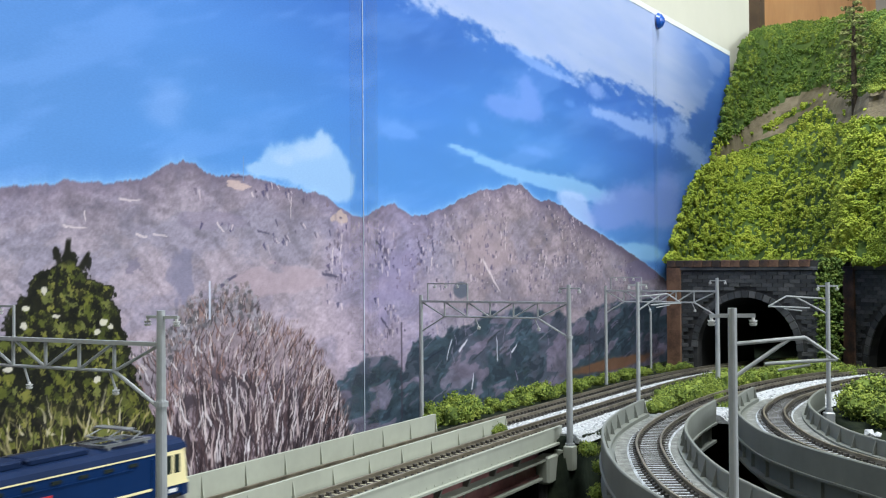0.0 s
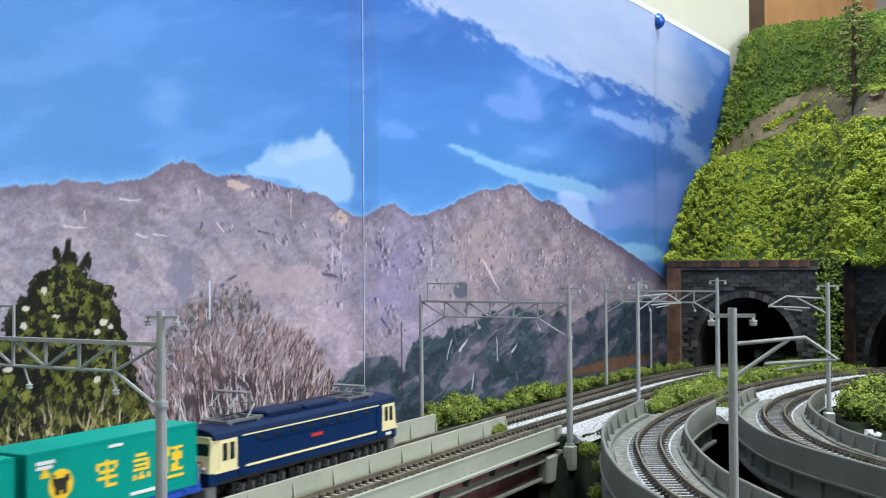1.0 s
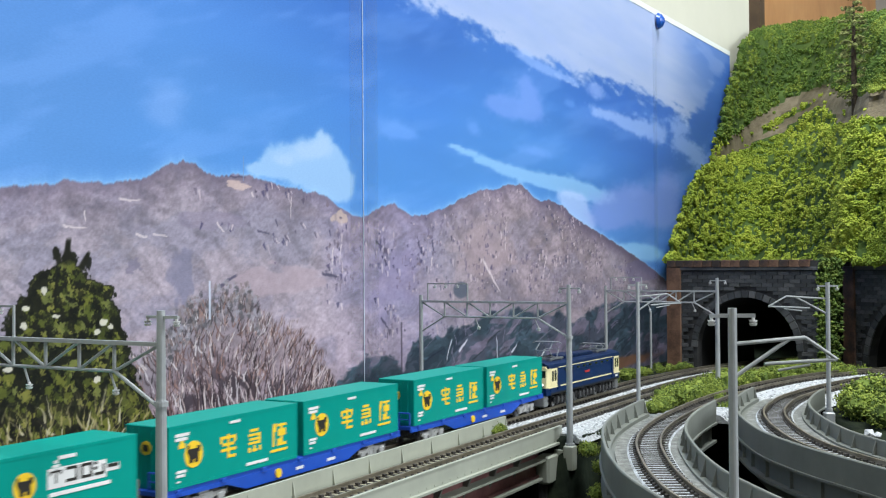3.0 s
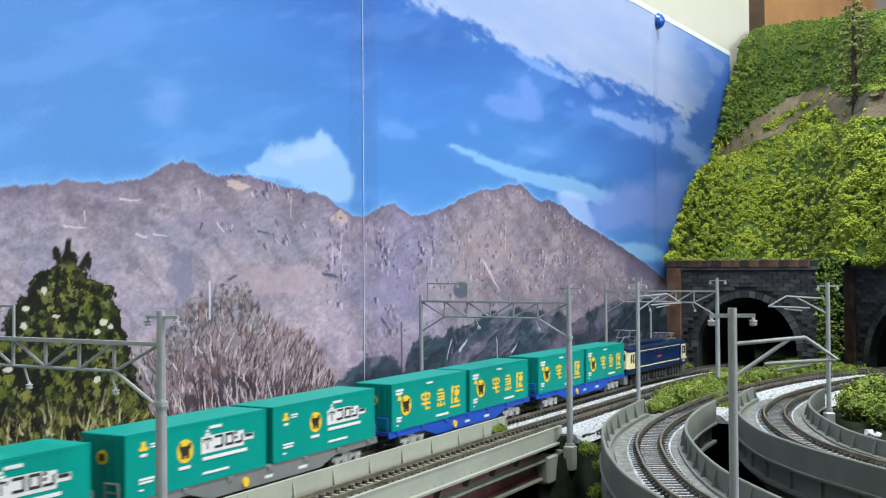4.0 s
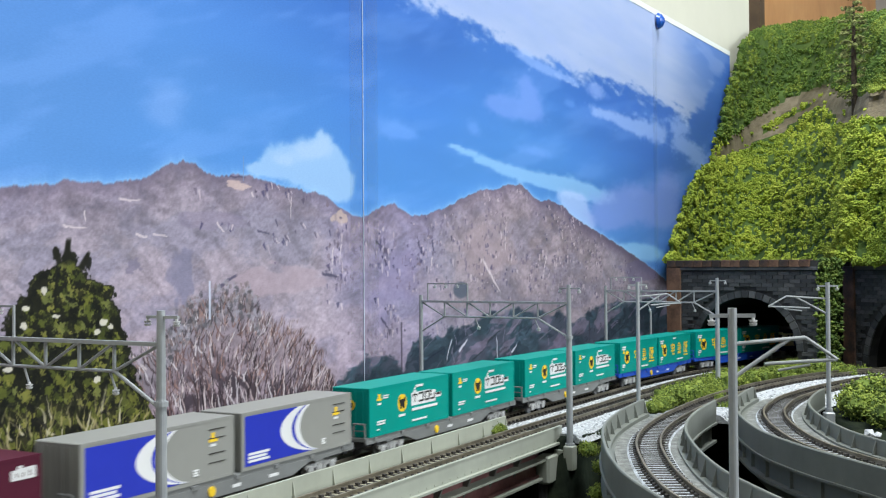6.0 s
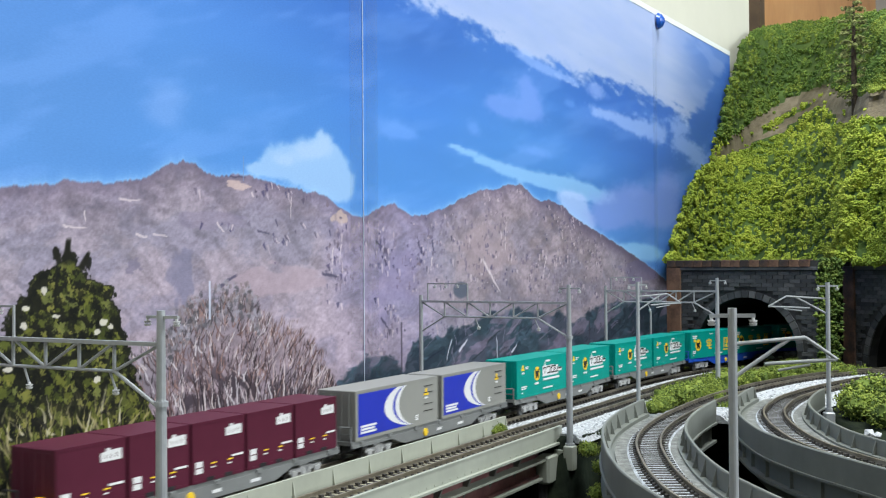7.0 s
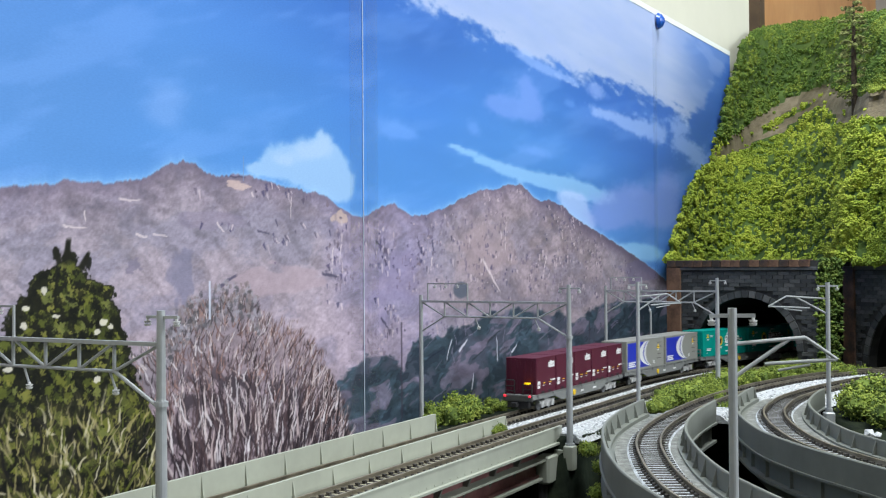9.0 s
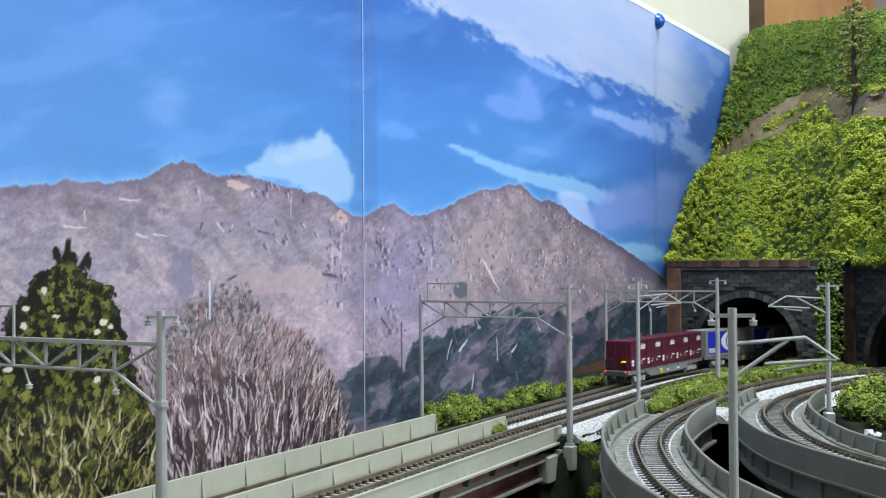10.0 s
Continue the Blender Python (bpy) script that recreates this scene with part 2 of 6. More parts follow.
class Line:
    """A smooth plan line through a few points, measured by its length."""

    def __init__(self, pts, step=2.0):
        p = [np.array(q, float) for q in pts]
        out = []
        for i in range(len(p) - 1):
            a, b = p[max(0, i - 1)], p[min(len(p) - 1, i + 2)]
            n = max(2, int(np.linalg.norm(p[i + 1] - p[i]) / step))
            for k in range(n):
                t = k / n
                m0, m1 = (p[i + 1] - a) / 2, (b - p[i]) / 2
                out.append((2 * t**3 - 3 * t**2 + 1) * p[i] + (t**3 - 2 * t**2 + t) * m0 + (-2 * t**3 + 3 * t**2) * p[i + 1] + (t**3 - t**2) * m1)
        out.append(p[-1])
        self.p = np.array(out)
        self.s = np.concatenate([[0], np.cumsum(np.linalg.norm(np.diff(self.p, axis=0), axis=1))])
        self.length = self.s[-1]

    def at(self, s):
        return np.array([np.interp(s, self.s, self.p[:, 0]), np.interp(s, self.s, self.p[:, 1])])

    def heading(self, s):
        d = self.at(min(s + 3, self.length)) - self.at(max(s - 3, 0))
        return d / np.linalg.norm(d)

    def near(self, x, y):
        return float(self.s[np.argmin((self.p[:, 0] - x) ** 2 + (self.p[:, 1] - y) ** 2)])


def sweep(shape, line, profile, s0, s1, z=0.0, step=6.0):
    """Draws a closed profile (sideways, up) along a line; sideways is to the left."""
    n = max(2, int((s1 - s0) / step) + 1)
    k = len(profile)
    v, f = [], []
    for i in range(n):
        s = s0 + (s1 - s0) * i / (n - 1)
        c, h = line.at(s), line.heading(s)
        lift = z(c[0]) if callable(z) else z
        for a, b in profile:
            v.append((c[0] - h[1] * a, c[1] + h[0] * a, lift + b))
    for i in range(n - 1):
        f += [(i * k + j, i * k + (j + 1) % k, (i + 1) * k + (j + 1) % k, (i + 1) * k + j) for j in range(k)]
    f += [tuple(range(k - 1, -1, -1)), tuple((n - 1) * k + j for j in range(k))]
    return shape.add(v, f)


def soft(e0, e1, v):
    t = np.clip((v - e0) / (e1 - e0), 0, 1)
    return t * t * (3 - 2 * t)



def rect(a0, a1, b0, b1):
    return [(a0, b0), (a1, b0), (a1, b1), (a0, b1)]


# Plan of the four tracks: the back pair runs straight over the girder bridges and bends into the first tunnel;
# the front pair comes out of the second tunnel and swings round on the curved viaducts.
RB, X0 = 800.0, 660.0


def back_line(side):
    """The back track, or the one beside it, side to the left in mm."""
    pts = [(x, side) for x in range(-900, int(X0), 60)]
    a = 0.0
    while a < 0.2:
        pts.append((X0 + (RB + side) * math.sin(a), -RB + (RB + side) * math.cos(a)))
        a += 0.02
    cx, cy = X0 + (RB - 430) * math.sin(0.2), -RB + (RB - 430) * math.cos(0.2)
    while a < 1.75:
        pts.append((cx + (430 + side) * math.sin(a), cy + (430 + side) * math.cos(a)))
        a += 0.05
    return Line(pts)


NEAR_SIDE, Z_FAR, Z_NEAR = -25.5, -2.0, -2.0


def rail_level(base):
    """The back tracks fall gently beyond the bridge."""
    return lambda x: base - 0.0085 * min(450.0, max(0.0, x - 450.0))


FAR, NEAR = back_line(0.0), back_line(NEAR_SIDE)
THIRD = Line([(190, -395), (205, -310), (248, -220), (285, -176), (335, -136), (367, -117), (402, -101), (436, -88.5), (474, -80), (522, -75.5), (582, -75), (625, -78), (668, -84),
              (722, -98), (768, -118), (800, -142), (860, -192), (960, -270)])
FOURTH = Line([(337, -345), (352, -280), (380, -222), (418, -181), (441, -161), (467, -144), (510, -126), (550, -115), (590, -111), (622, -112), (672, -120), (738, -138), (785, -163),
               (845, -207), (930, -280)])

# ---- the room ----


def room():
    def slab(name, x0, x1, y0, y1, z0, z1, mat, label, cat):
        return tagged(part(name, Shape().box(x0, x1, y0, y1, z0, z1), mat), label, cat, kind="structure")
    slab("wall_north", -1800, 1238, 52, 152, -800, 1700, CREAMWALL, "cream papered wall behind the landscape print", "wall")
    slab("wall_panel", 1262, 2400, 60, 152, -800, 1700, WOODPANEL, "tan wooden panel wall beside the post", "wall")
    slab("trim_post", 1238, 1262, 40, 152, -800, 1700, WOODPOST, "dark brown wooden post in the wall", "post")
    south = thing("wall_south", "plain taupe room wall with a window opening", "wall", kind="structure")
    for x0, x1, z0, z1 in ((-1800, -20, -800, 1700), (1520, 2400, -800, 1700), (-20, 1520, -800, 340), (-20, 1520, 1560, 1700)):
        part("wall_piece", Shape().box(x0, x1, -2500, -2400, z0, z1), ROOMPAINT, south)
    win = thing("window_1", "taupe framed window that lets daylight in", "window", kind="structure")
    for x0, x1, z0, z1 in ((-18, 12, 342, 1558), (1488, 1518, 342, 1558), (12, 1488, 342, 372), (12, 1488, 1528, 1558), (738, 762, 372, 1528)):
        part("window_frame", Shape().box(x0, x1, -2480, -2440, z0, z1), ROOMPAINT, win)
    part("window_sill", Shape().box(-20, 1520, -2440, -2370, 328, 340), ROOMPAINT, win)
    slab("wall_west", -1900, -1800, -2500, 152, -800, 1700, ROOMPAINT, "plain taupe room wall", "wall")
    slab("wall_east", 2400, 2500, -2500, 152, -800, 1700, ROOMPAINT, "plain taupe room wall", "wall")
    slab("floor", -1900, 2500, -2500, 152, -850, -800, FLOORWOOD, "brown boarded floor", "floor")
    slab("ceiling", -1900, 2500, -2500, 152, 1700, 1750, ROOMPAINT, "plain taupe ceiling", "ceiling")
    lamp = thing("ceiling_light", "flat square ceiling light with a taupe frame", "ceiling light", (350, -550, 1630))
    part("frame", Shape().box(-520, 520, -320, 320, 2, 70, 20), ROOMPAINT, lamp)
    table = thing("layout_table", "wooden table that carries the model landscape", "table", (0, 0, -800))
    part("tabletop", Shape().box(-950, 1500, -640, 50, 715, 735), FLOORWOOD, table)
    leg = Shape().box(-25, 25, -25, 25, 0, 715).mesh("leg", FLOORWOOD)
    for x, y in ((-900, -600), (1450, -600), (-900, 10), (1450, 10)):
        part("leg", leg, None, table).location = (x * MM, y * MM, 0)


room()

# ---- the ground of the layout ----
EDGE_Y = [-640, -250, -190, -165, -140, -127, -118, -104, -94, -84, -64, -56, -48, -20, 50]
EDGE_X = [390, 410, 440, 490, 560, 610, 640, 625, 575, 540, 548, 480, 452, 446, 440]


def ground_z(x, y):
    edge = np.interp(y, EDGE_Y, EDGE_X) + 5 * np.sin(y * 0.21) + 3 * np.sin(y * 0.47 + 1)
    t = np.clip((x - edge) / 16 + 0.3, 0, 1)
    t = t * t * (3 - 2 * t)
    low = -58 + 3 * np.sin(x * 0.05) * np.sin(y * 0.07) + 1.5 * np.sin(x * 0.21 + y * 0.13)
    return low * (1 - t) + (-5.8 - 0.0085 * np.clip(x - 450, 0, 450) + 0.35 * np.sin(x * 0.31) * np.sin(y * 0.37)) * t


def grid_object(name, xs, ys, zf, mat):
    X, Y = np.meshgrid(xs, ys)
    Z = zf(X, Y)
    n, m = len(xs), len(ys)
    v = np.stack([X, Y, Z], -1).reshape(-1, 3) * MM
    i = (np.arange(m - 1)[:, None] * n + np.arange(n - 1)[None]).reshape(-1)
    f = np.stack([i, i + 1, i + 1 + n, i + n], -1)
    me = bpy.data.meshes.new(name)
    me.vertices.add(len(v))
    me.vertices.foreach_set("co", v.reshape(-1))
    me.loops.add(f.size)
    me.loops.foreach_set("vertex_index", f.reshape(-1))
    me.polygons.add(len(f))
    me.polygons.foreach_set("loop_start", np.arange(0, f.size, 4))
    me.update(calc_edges=True)
    me.materials.append(mat)
    return new(name, me)


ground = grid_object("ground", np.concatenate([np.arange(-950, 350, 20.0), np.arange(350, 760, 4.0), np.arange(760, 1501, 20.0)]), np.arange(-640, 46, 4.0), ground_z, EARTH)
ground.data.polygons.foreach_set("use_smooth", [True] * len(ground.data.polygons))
tagged(ground, "green-brown scenic ground toned near-black for the shade in its sunken hollow", "ground", kind="structure")

# ---- the landscape print on the wall ----
# Drawn in millimetres along the wall (x) and up (z).
RIDGE = [120, 96, 227, 95.7, 240, 97.3, 252, 99.8, 260, 99.8, 275, 100.5, 286, 102.4, 293, 105.4, 300, 108.6, 308, 110.2, 314, 110.1, 319, 107.3, 327, 106.3, 342, 107.8, 356, 106.5, 368, 104.4, 381, 103.7, 396, 102.6, 409, 98.4, 419, 94.5, 428, 93.8, 435, 96.1, 448, 100.4, 457, 101.6, 465, 99.5, 475, 95.9, 492, 98.2, 517, 104, 537, 110.2, 550, 113.1, 572, 115.6, 588, 119.2, 604, 119.5, 621, 114.6, 634, 111, 649, 112.4, 671, 109.7, 695, 102, 738, 93.8, 786, 83.9, 839, 72.3, 899, 56.6]
WOODS = [100, -60, 300, -60, 391, 11, 400, 17.4, 408, 22.8, 427, 27.6, 452, 27.7, 465, 21.7, 479, 34, 509, 39, 542, 37, 564, 44, 602, 46, 664, 42, 683, 35, 737, 40, 773, 41.2, 898, 41.4]


class Grain:
    """Value noise on arrays, any aspect."""

    def __init__(self, seed):
        self.t = np.random.RandomState(seed).rand(256, 256)

    def one(self, x, y):
        xi, yi = np.floor(x).astype(int), np.floor(y).astype(int)
        fx, fy = x - xi, y - yi
        fx, fy = fx * fx * (3 - 2 * fx), fy * fy * (3 - 2 * fy)
        t = self.t
        a, b = t[xi & 255, yi & 255], t[(xi + 1) & 255, yi & 255]
        c, d = t[xi & 255, (yi + 1) & 255], t[(xi + 1) & 255, (yi + 1) & 255]
        return (a * (1 - fx) + b * fx) * (1 - fy) + (c * (1 - fx) + d * fx) * fy

    def __call__(self, x, y, octaves=4):
        s, w, tot = 0, 1.0, 0.0
        for k in range(octaves):
            s = s + w * self.one(x * 2**k + 17.3 * k, y * 2**k + 5.1 * k)
            tot += w
            w *= 0.55
        return s / tot


def print_colours(x, z):
    """The printed picture: sky, clouds, bare mauve mountains, dark woods, a conifer and leafless shrubs. sRGB 0..1."""
    xn, zn = 420 * np.log(x / 200), z * 640 / (x + 170)
    A, B, C_, D = Grain(1), Grain(2), Grain(3), Grain(4)
    col = lambda r, g_, b: np.array([r, g_, b]) / 255.0
    rng = np.random.RandomState(21)
    out = np.zeros(x.shape + (3,))

    def lay(mask, c):
        nonlocal out
        m = np.clip(mask, 0, 1)[..., None]
        out = out * (1 - m) + (c if isinstance(c, np.ndarray) and c.ndim == 3 else np.asarray(c)) * m

    def window(x0, x1, z0, z1):
        cs = np.searchsorted(x[0], [x0, x1])
        rs = np.searchsorted(z[:, min(cs[0], x.shape[1] - 1)], z0 - 1), np.searchsorted(z[:, min(cs[0], x.shape[1] - 1)], z1 + 4)
        return slice(rs[0], rs[1]), slice(cs[0], cs[1])

    def stroke(x0, z0, x1, z1, wide, c, strength=1.0, bow=0.0, mask=None, taper=0.3):
        """A soft brush line, wide in mm upright, from one place to another, bowed sideways."""
        pad = wide + abs(bow) + 1
        w = window(min(x0, x1) - pad, max(x0, x1) + pad, min(z0, z1) - pad, max(z0, z1) + pad)
        sx, sz = x[w], z[w]
        if not sx.size:
            return
        dx, dz = x1 - x0, z1 - z0
        ln = math.hypot(dx, dz) + 1e-6
        t = ((sx - x0) * dx + (sz - z0) * dz) / (ln * ln)
        side = ((sx - x0) * dz - (sz - z0) * dx) / ln - bow * 4 * t * (1 - t) + 1.5 * wide * (B(sx / wide / 3.5, sz / wide / 3.5 + x0, 2) - 0.5)
        half = wide * (1 - (1 - taper) * np.clip(t, 0, 1))
        m = soft(half * 1.25, half * 0.45, np.abs(side)) * soft(-0.06, 0.08, t) * soft(1.06, 0.85, t) * strength
        if mask is not None:
            m = m * mask[w]
        m = m[..., None]
        out[w] = out[w] * (1 - m) + np.asarray(c) * m

    def dab(cx, cz, rx, rz, c, strength=1.0, mask=None, rag=0.5):
        """A rounded ragged touch of ink."""
        w = window(cx - 1.6 * rx, cx + 1.6 * rx, cz - 1.6 * rz, cz + 1.6 * rz)
        q = np.hypot((x[w] - cx) / rx, (z[w] - cz) / rz) + rag * (C_(x[w] / rx * 1.7 + cx, z[w] / rz * 1.7 + cz, 2) - 0.5)
        m = soft(1.05, 0.75, q) * strength
        if mask is not None:
            m = m * mask[w]
        m = m[..., None]
        out[w] = out[w] * (1 - m) + np.asarray(c) * m

    ridge = np.interp(x, RIDGE[0::2], RIDGE[1::2]) + 1.8 * (A(xn / 5, x * 0 + 3, 3) - 0.5) + 1.0 * (B(xn / 1.6, x * 0 + 8, 2) - 0.5)
    # sky
    up = soft(0, 120, z - ridge)[..., None]
    sky = col(92, 157, 238) * (1 - up) + col(70, 125, 220) * up
    streak = A(xn / 160 + z / 90, z / 26 - xn / 300, 3)
    sky = sky * (0.92 + 0.15 * streak[..., None])
    leftward = soft(430, 200, x)[..., None]
    sky = sky * (1 - leftward) + (sky * 0.45 + col(112, 168, 240) * 0.55) * leftward
    rightward = soft(620, 980, x)[..., None]
    sky = sky * (1 - rightward) + (sky * 0.55 + col(84, 130, 226) * 0.45) * rightward
    out[:] = sky * 0.845
    n = A(xn / 70 + z / 60, z / 13, 5)
    n2 = B(xn / 26 + z / 30, z / 6, 4)
    n3 = C_(xn / 10 + z / 14, z / 4.5, 4)
    curl = D(xn / 5, zn / 3.2, 3)
    lay(0.22 * soft(0.5, 0.75, B(xn / 60 + 9, zn / 14 + 3, 4)), col(128, 168, 236))

    def cloud(lumps, c, strength, edge=0.35, rag=0.35):
        """Lumps (x, z, half width, half height) that run together, with a torn rim."""
        f = np.zeros(x.shape)
        for cx, cz, rx, rz in lumps:
            w = window(cx - 2.6 * rx, cx + 2.6 * rx, cz - 2.6 * rz, cz + 2.6 * rz)
            f[w] += np.exp(-(((x[w] - cx) / rx) ** 2 + ((z[w] - cz) / rz) ** 2))
        lay(strength * soft(0.5 - edge, 0.5 + edge, f + rag * ((n3 - 0.5) + 0.9 * (curl - 0.5) + 0.5 * (n2 - 0.5))) * (f > 0.02), c)

    # the long bank of cloud across the top
    edge = np.interp(x, [478.8, 518.1, 566.4, 601.2, 639.6, 687.3, 741, 829.1, 903.2, 962, 1018.8, 1054.2, 1116.6], [205.5, 201.6, 199.1, 195.9, 195.3, 200.4, 199.6, 204.9, 200.4, 197.9, 217.5, 243.6, 269.7])
    band = soft(-3, 9, z - edge + 22 * (n2 - 0.5) + 16 * (n3 - 0.5) + 8 * (curl - 0.5))
    lay(band * (1 - 0.72 * soft(900, 1075, x + 0.9 * (z - 230))) * (0.74 + 0.32 * n), col(170, 182, 216))
    lay(band * 0.35 * soft(0.45, 0.62, D(xn / 30 + z / 40, z / 12 + 4, 3)), col(150, 168, 216))
    cloud([(601.3, 199.7, 24.5, 2.7), (626.4, 196.8, 24.4, 3.2), (653.3, 195.3, 23.3, 2.9), (682.2, 195.1, 16, 1.9)], col(150, 176, 230), 0.55, 0.4, 0.9)
    # the heap beside the masts, the feather and the scattered wisps
    cloud([(397.1, 123.4, 11.2, 6.9), (391.9, 117.3, 17.8, 7.4), (375.5, 117.7, 14.3, 5.7), (364.5, 113.5, 11.5, 4.7), (351.9, 110.7, 8.7, 2.5), (404.9, 113.3, 13.3, 7.5), (409.3, 106, 11.7, 6.1), (391.8, 109.9, 21.2, 5.9)], col(152, 184, 222), 0.85, 0.26, 0.4)
    cloud([(396.2, 124.3, 8.6, 5), (383.6, 120.8, 9.9, 3.4), (369.6, 116.2, 8.6, 2.8)], col(176, 196, 224), 0.5, 0.4, 0.5)
    cloud([(521, 135.2, 9.1, 1.5), (536.9, 133.5, 12.3, 1.9), (557.9, 130.2, 15.9, 2.6), (584.1, 127.6, 20.2, 3.3), (612.3, 125.5, 23.5, 3.8), (647.3, 124.3, 29.4, 4.7), (685.7, 123.6, 34.3, 5.7), (727.9, 120.2, 40.1, 6.4)], col(142, 186, 228), 0.75, 0.3, 0.5)
    cloud([(685.5, 115.3, 26.2, 6.1), (697.5, 107.1, 24.9, 8.4), (712.1, 98.7, 19.3, 6.2)], col(172, 192, 236), 0.75, 0.3, 0.3)
    cloud([(774.5, 114.2, 51.9, 10.9), (826.8, 123.1, 46.9, 11.5), (756.1, 102.4, 40.3, 8.2), (909.1, 134.4, 42.1, 17.3), (884.6, 109.6, 55.7, 12.2)], col(136, 152, 220), 0.6, 0.4, 0.4)
    cloud([(812.1, 83.2, 45.5, 5.2), (853.7, 78.2, 43.7, 6.3)], col(150, 200, 240), 0.7, 0.35, 0.3)
    cloud([(615, 180.1, 15.2, 7.7), (625.9, 169.3, 17.4, 8.5), (592.6, 165.2, 23.9, 6.7), (573.2, 164.5, 16.6, 5.3)], col(118, 150, 222), 0.62, 0.4, 0.5)
    cloud([(740.6, 179.3, 20.6, 3.6), (776.2, 179.3, 29.8, 4.6), (821.5, 177.9, 35.5, 5.7), (871.5, 178.6, 33.2, 7.4), (935.7, 190, 37.5, 8.9), (961.2, 174.1, 39.3, 8.1), (1007.2, 166.2, 34.8, 7.4)], col(150, 176, 232), 0.7, 0.4, 0.9)
    cloud([(735.3, 194.8, 18.1, 5.6)], col(150, 172, 230), 0.6, 0.4, 0.5)
    cloud([(453.4, 137.8, 16.8, 4.9), (468.4, 137.1, 12.1, 2.8)], col(112, 158, 232), 0.5, 0.45, 0.4)
    cloud([(300.5, 133.5, 10, 4.9), (297.5, 126, 8.7, 4.9)], col(126, 162, 222), 0.45, 0.5, 0.3)
    cloud([(625.4, 141.8, 26.1, 3.2), (684.9, 178.8, 12.1, 3), (544, 147.3, 8.3, 3.2)], col(118, 160, 232), 0.4, 0.45, 0.5)
    lay(0.55 * np.exp(-np.abs(z - ridge) / 1.6) * (z > ridge) * (0.5 + n3), col(160, 200, 240))
    # mountains: flat patches of mauve and tan, as an enlarged photograph shows them
    wx, wz = 9 * (A(xn / 12 + 50, zn / 10, 3) - 0.5), 7 * (B(xn / 12, zn / 10 + 50, 3) - 0.5)
    patch = D((xn + wx) / 26, (zn + wz) / 13, 4)
    patch = 0.35 * patch + 0.65 * np.round(patch * 14) / 14
    small = C_((xn + wx) / 6, (zn + wz) / 2.6, 3)
    small = 0.4 * small + 0.6 * np.round(small * 9) / 9
    grit = B(xn / 1.7, zn / 1.2, 2)
    fold = 1 - np.abs(2 * B((xn + 1.1 * zn + wx) / 30, (zn - 0.35 * xn + wz) / 60 + 7, 3) - 1)
    fall = 1 - np.abs(2 * D((xn - 0.55 * zn + wx) / 17 + 31, zn / 50, 2) - 1)
    deep = ridge - z
    base = col(144, 136, 151) * np.ones(x.shape + (3,))

    def tint(mask, c, k):
        nonlocal base
        m = (k * np.clip(mask, 0, 1))[..., None]
        base = base * (1 - m) + c * m

    tint(soft(460, 560, x) * soft(900, 640, x), col(141, 127, 137), 0.9)
    tint(soft(380, 425, x) * soft(520, 470, x), col(146, 136, 170), 0.75)
    tint(soft(12, 70, deep) * soft(470, 400, x), col(172, 154, 168), 0.7)
    tint(soft(0.42, 0.62, patch), col(168, 152, 164), 0.4)
    tint(soft(0.50, 0.36, patch), col(126, 122, 146), 0.32)
    tint(soft(22, 0, deep + 12 * (small - 0.5)), col(120, 108, 130), 0.5)
    base = base * (1.02 + 0.24 * (small - 0.5) + 0.20 * (grit - 0.5))[..., None]
    base = base * (1 - 0.10 * soft(0.78, 0.96, fold) - 0.10 * soft(560, 700, x) * soft(0.75, 0.95, fall))[..., None]
    hill = soft(-0.6, 0.6, deep)
    lay(hill, np.clip(base, 0, 1))
    lay(hill * soft(5 + 9 * soft(600, 700, x) * small, 0, deep) * (0.35 + 0.45 * soft(560, 700, x)), col(88, 78, 102))
    # hazy hollows and pale slopes
    for cx, cz, rx, rz, c, k in (306.7, 67.8, 7.8, 8.7, col(116, 114, 140), 0.6), (300.1, 54.1, 11.7, 5.3, col(128, 124, 142), 0.5), (321.7, 90.4, 19.3, 4.7, col(128, 118, 142), 0.5), (367.2, 65.1, 27, 7.9, col(172, 152, 164), 0.6), \
            (557.1, 77.7, 33.2, 14.1, col(156, 138, 146), 0.55), (457.8, 63.5, 26.7, 16.5, col(136, 126, 162), 0.5), (282, 72.4, 3.8, 2.3, col(112, 106, 130), 0.6), (338.4, 103.1, 7.6, 2.2, col(196, 172, 168), 0.8), (409.1, 93.4, 6.3, 3, col(188, 166, 158), 0.8), (832.1, 65.7, 41.8, 11.5, col(104, 98, 134), 0.5):
        dab(cx, cz, rx, rz, c, k, hill, 1.3)
    # crags and scree: clusters of dark nicks with a pale lip
    for cx, cz, rx, rz, count, lean in (405.4, 76.9, 7.1, 12.5, 26, 0.05), (447.5, 77.1, 13.4, 11.3, 30, 0.1), (487, 80.2, 12.9, 13.2, 34, 0.05), (452.3, 48.6, 11.5, 10.9, 16, 0.1), (579.3, 74.5, 26.1, 19.8, 26, -0.3), (641.7, 70.9, 30.8, 21.5, 34, 0.25), \
            (715.8, 74.5, 43.3, 23.5, 40, 0.2), (359.9, 104.4, 22.5, 3.7, 22, 0.4), (675.3, 102.5, 43.3, 9.7, 30, 0.8), (331.5, 86.4, 10, 3, 6, -0.6), (367.4, 83.8, 23.2, 4.7, 12, 0.7), (529.2, 62.2, 40, 18.4, 26, 0.1):
        for _ in range(count):
            px_, pz_ = cx + rng.normal() * rx * 0.6, cz + rng.normal() * rz * 0.6
            ln, wd = rng.uniform(0.8, 3.2), rng.uniform(0.35, 0.95) * (1 + px_ / 700)
            tl = lean * ln + rng.normal() * 0.5
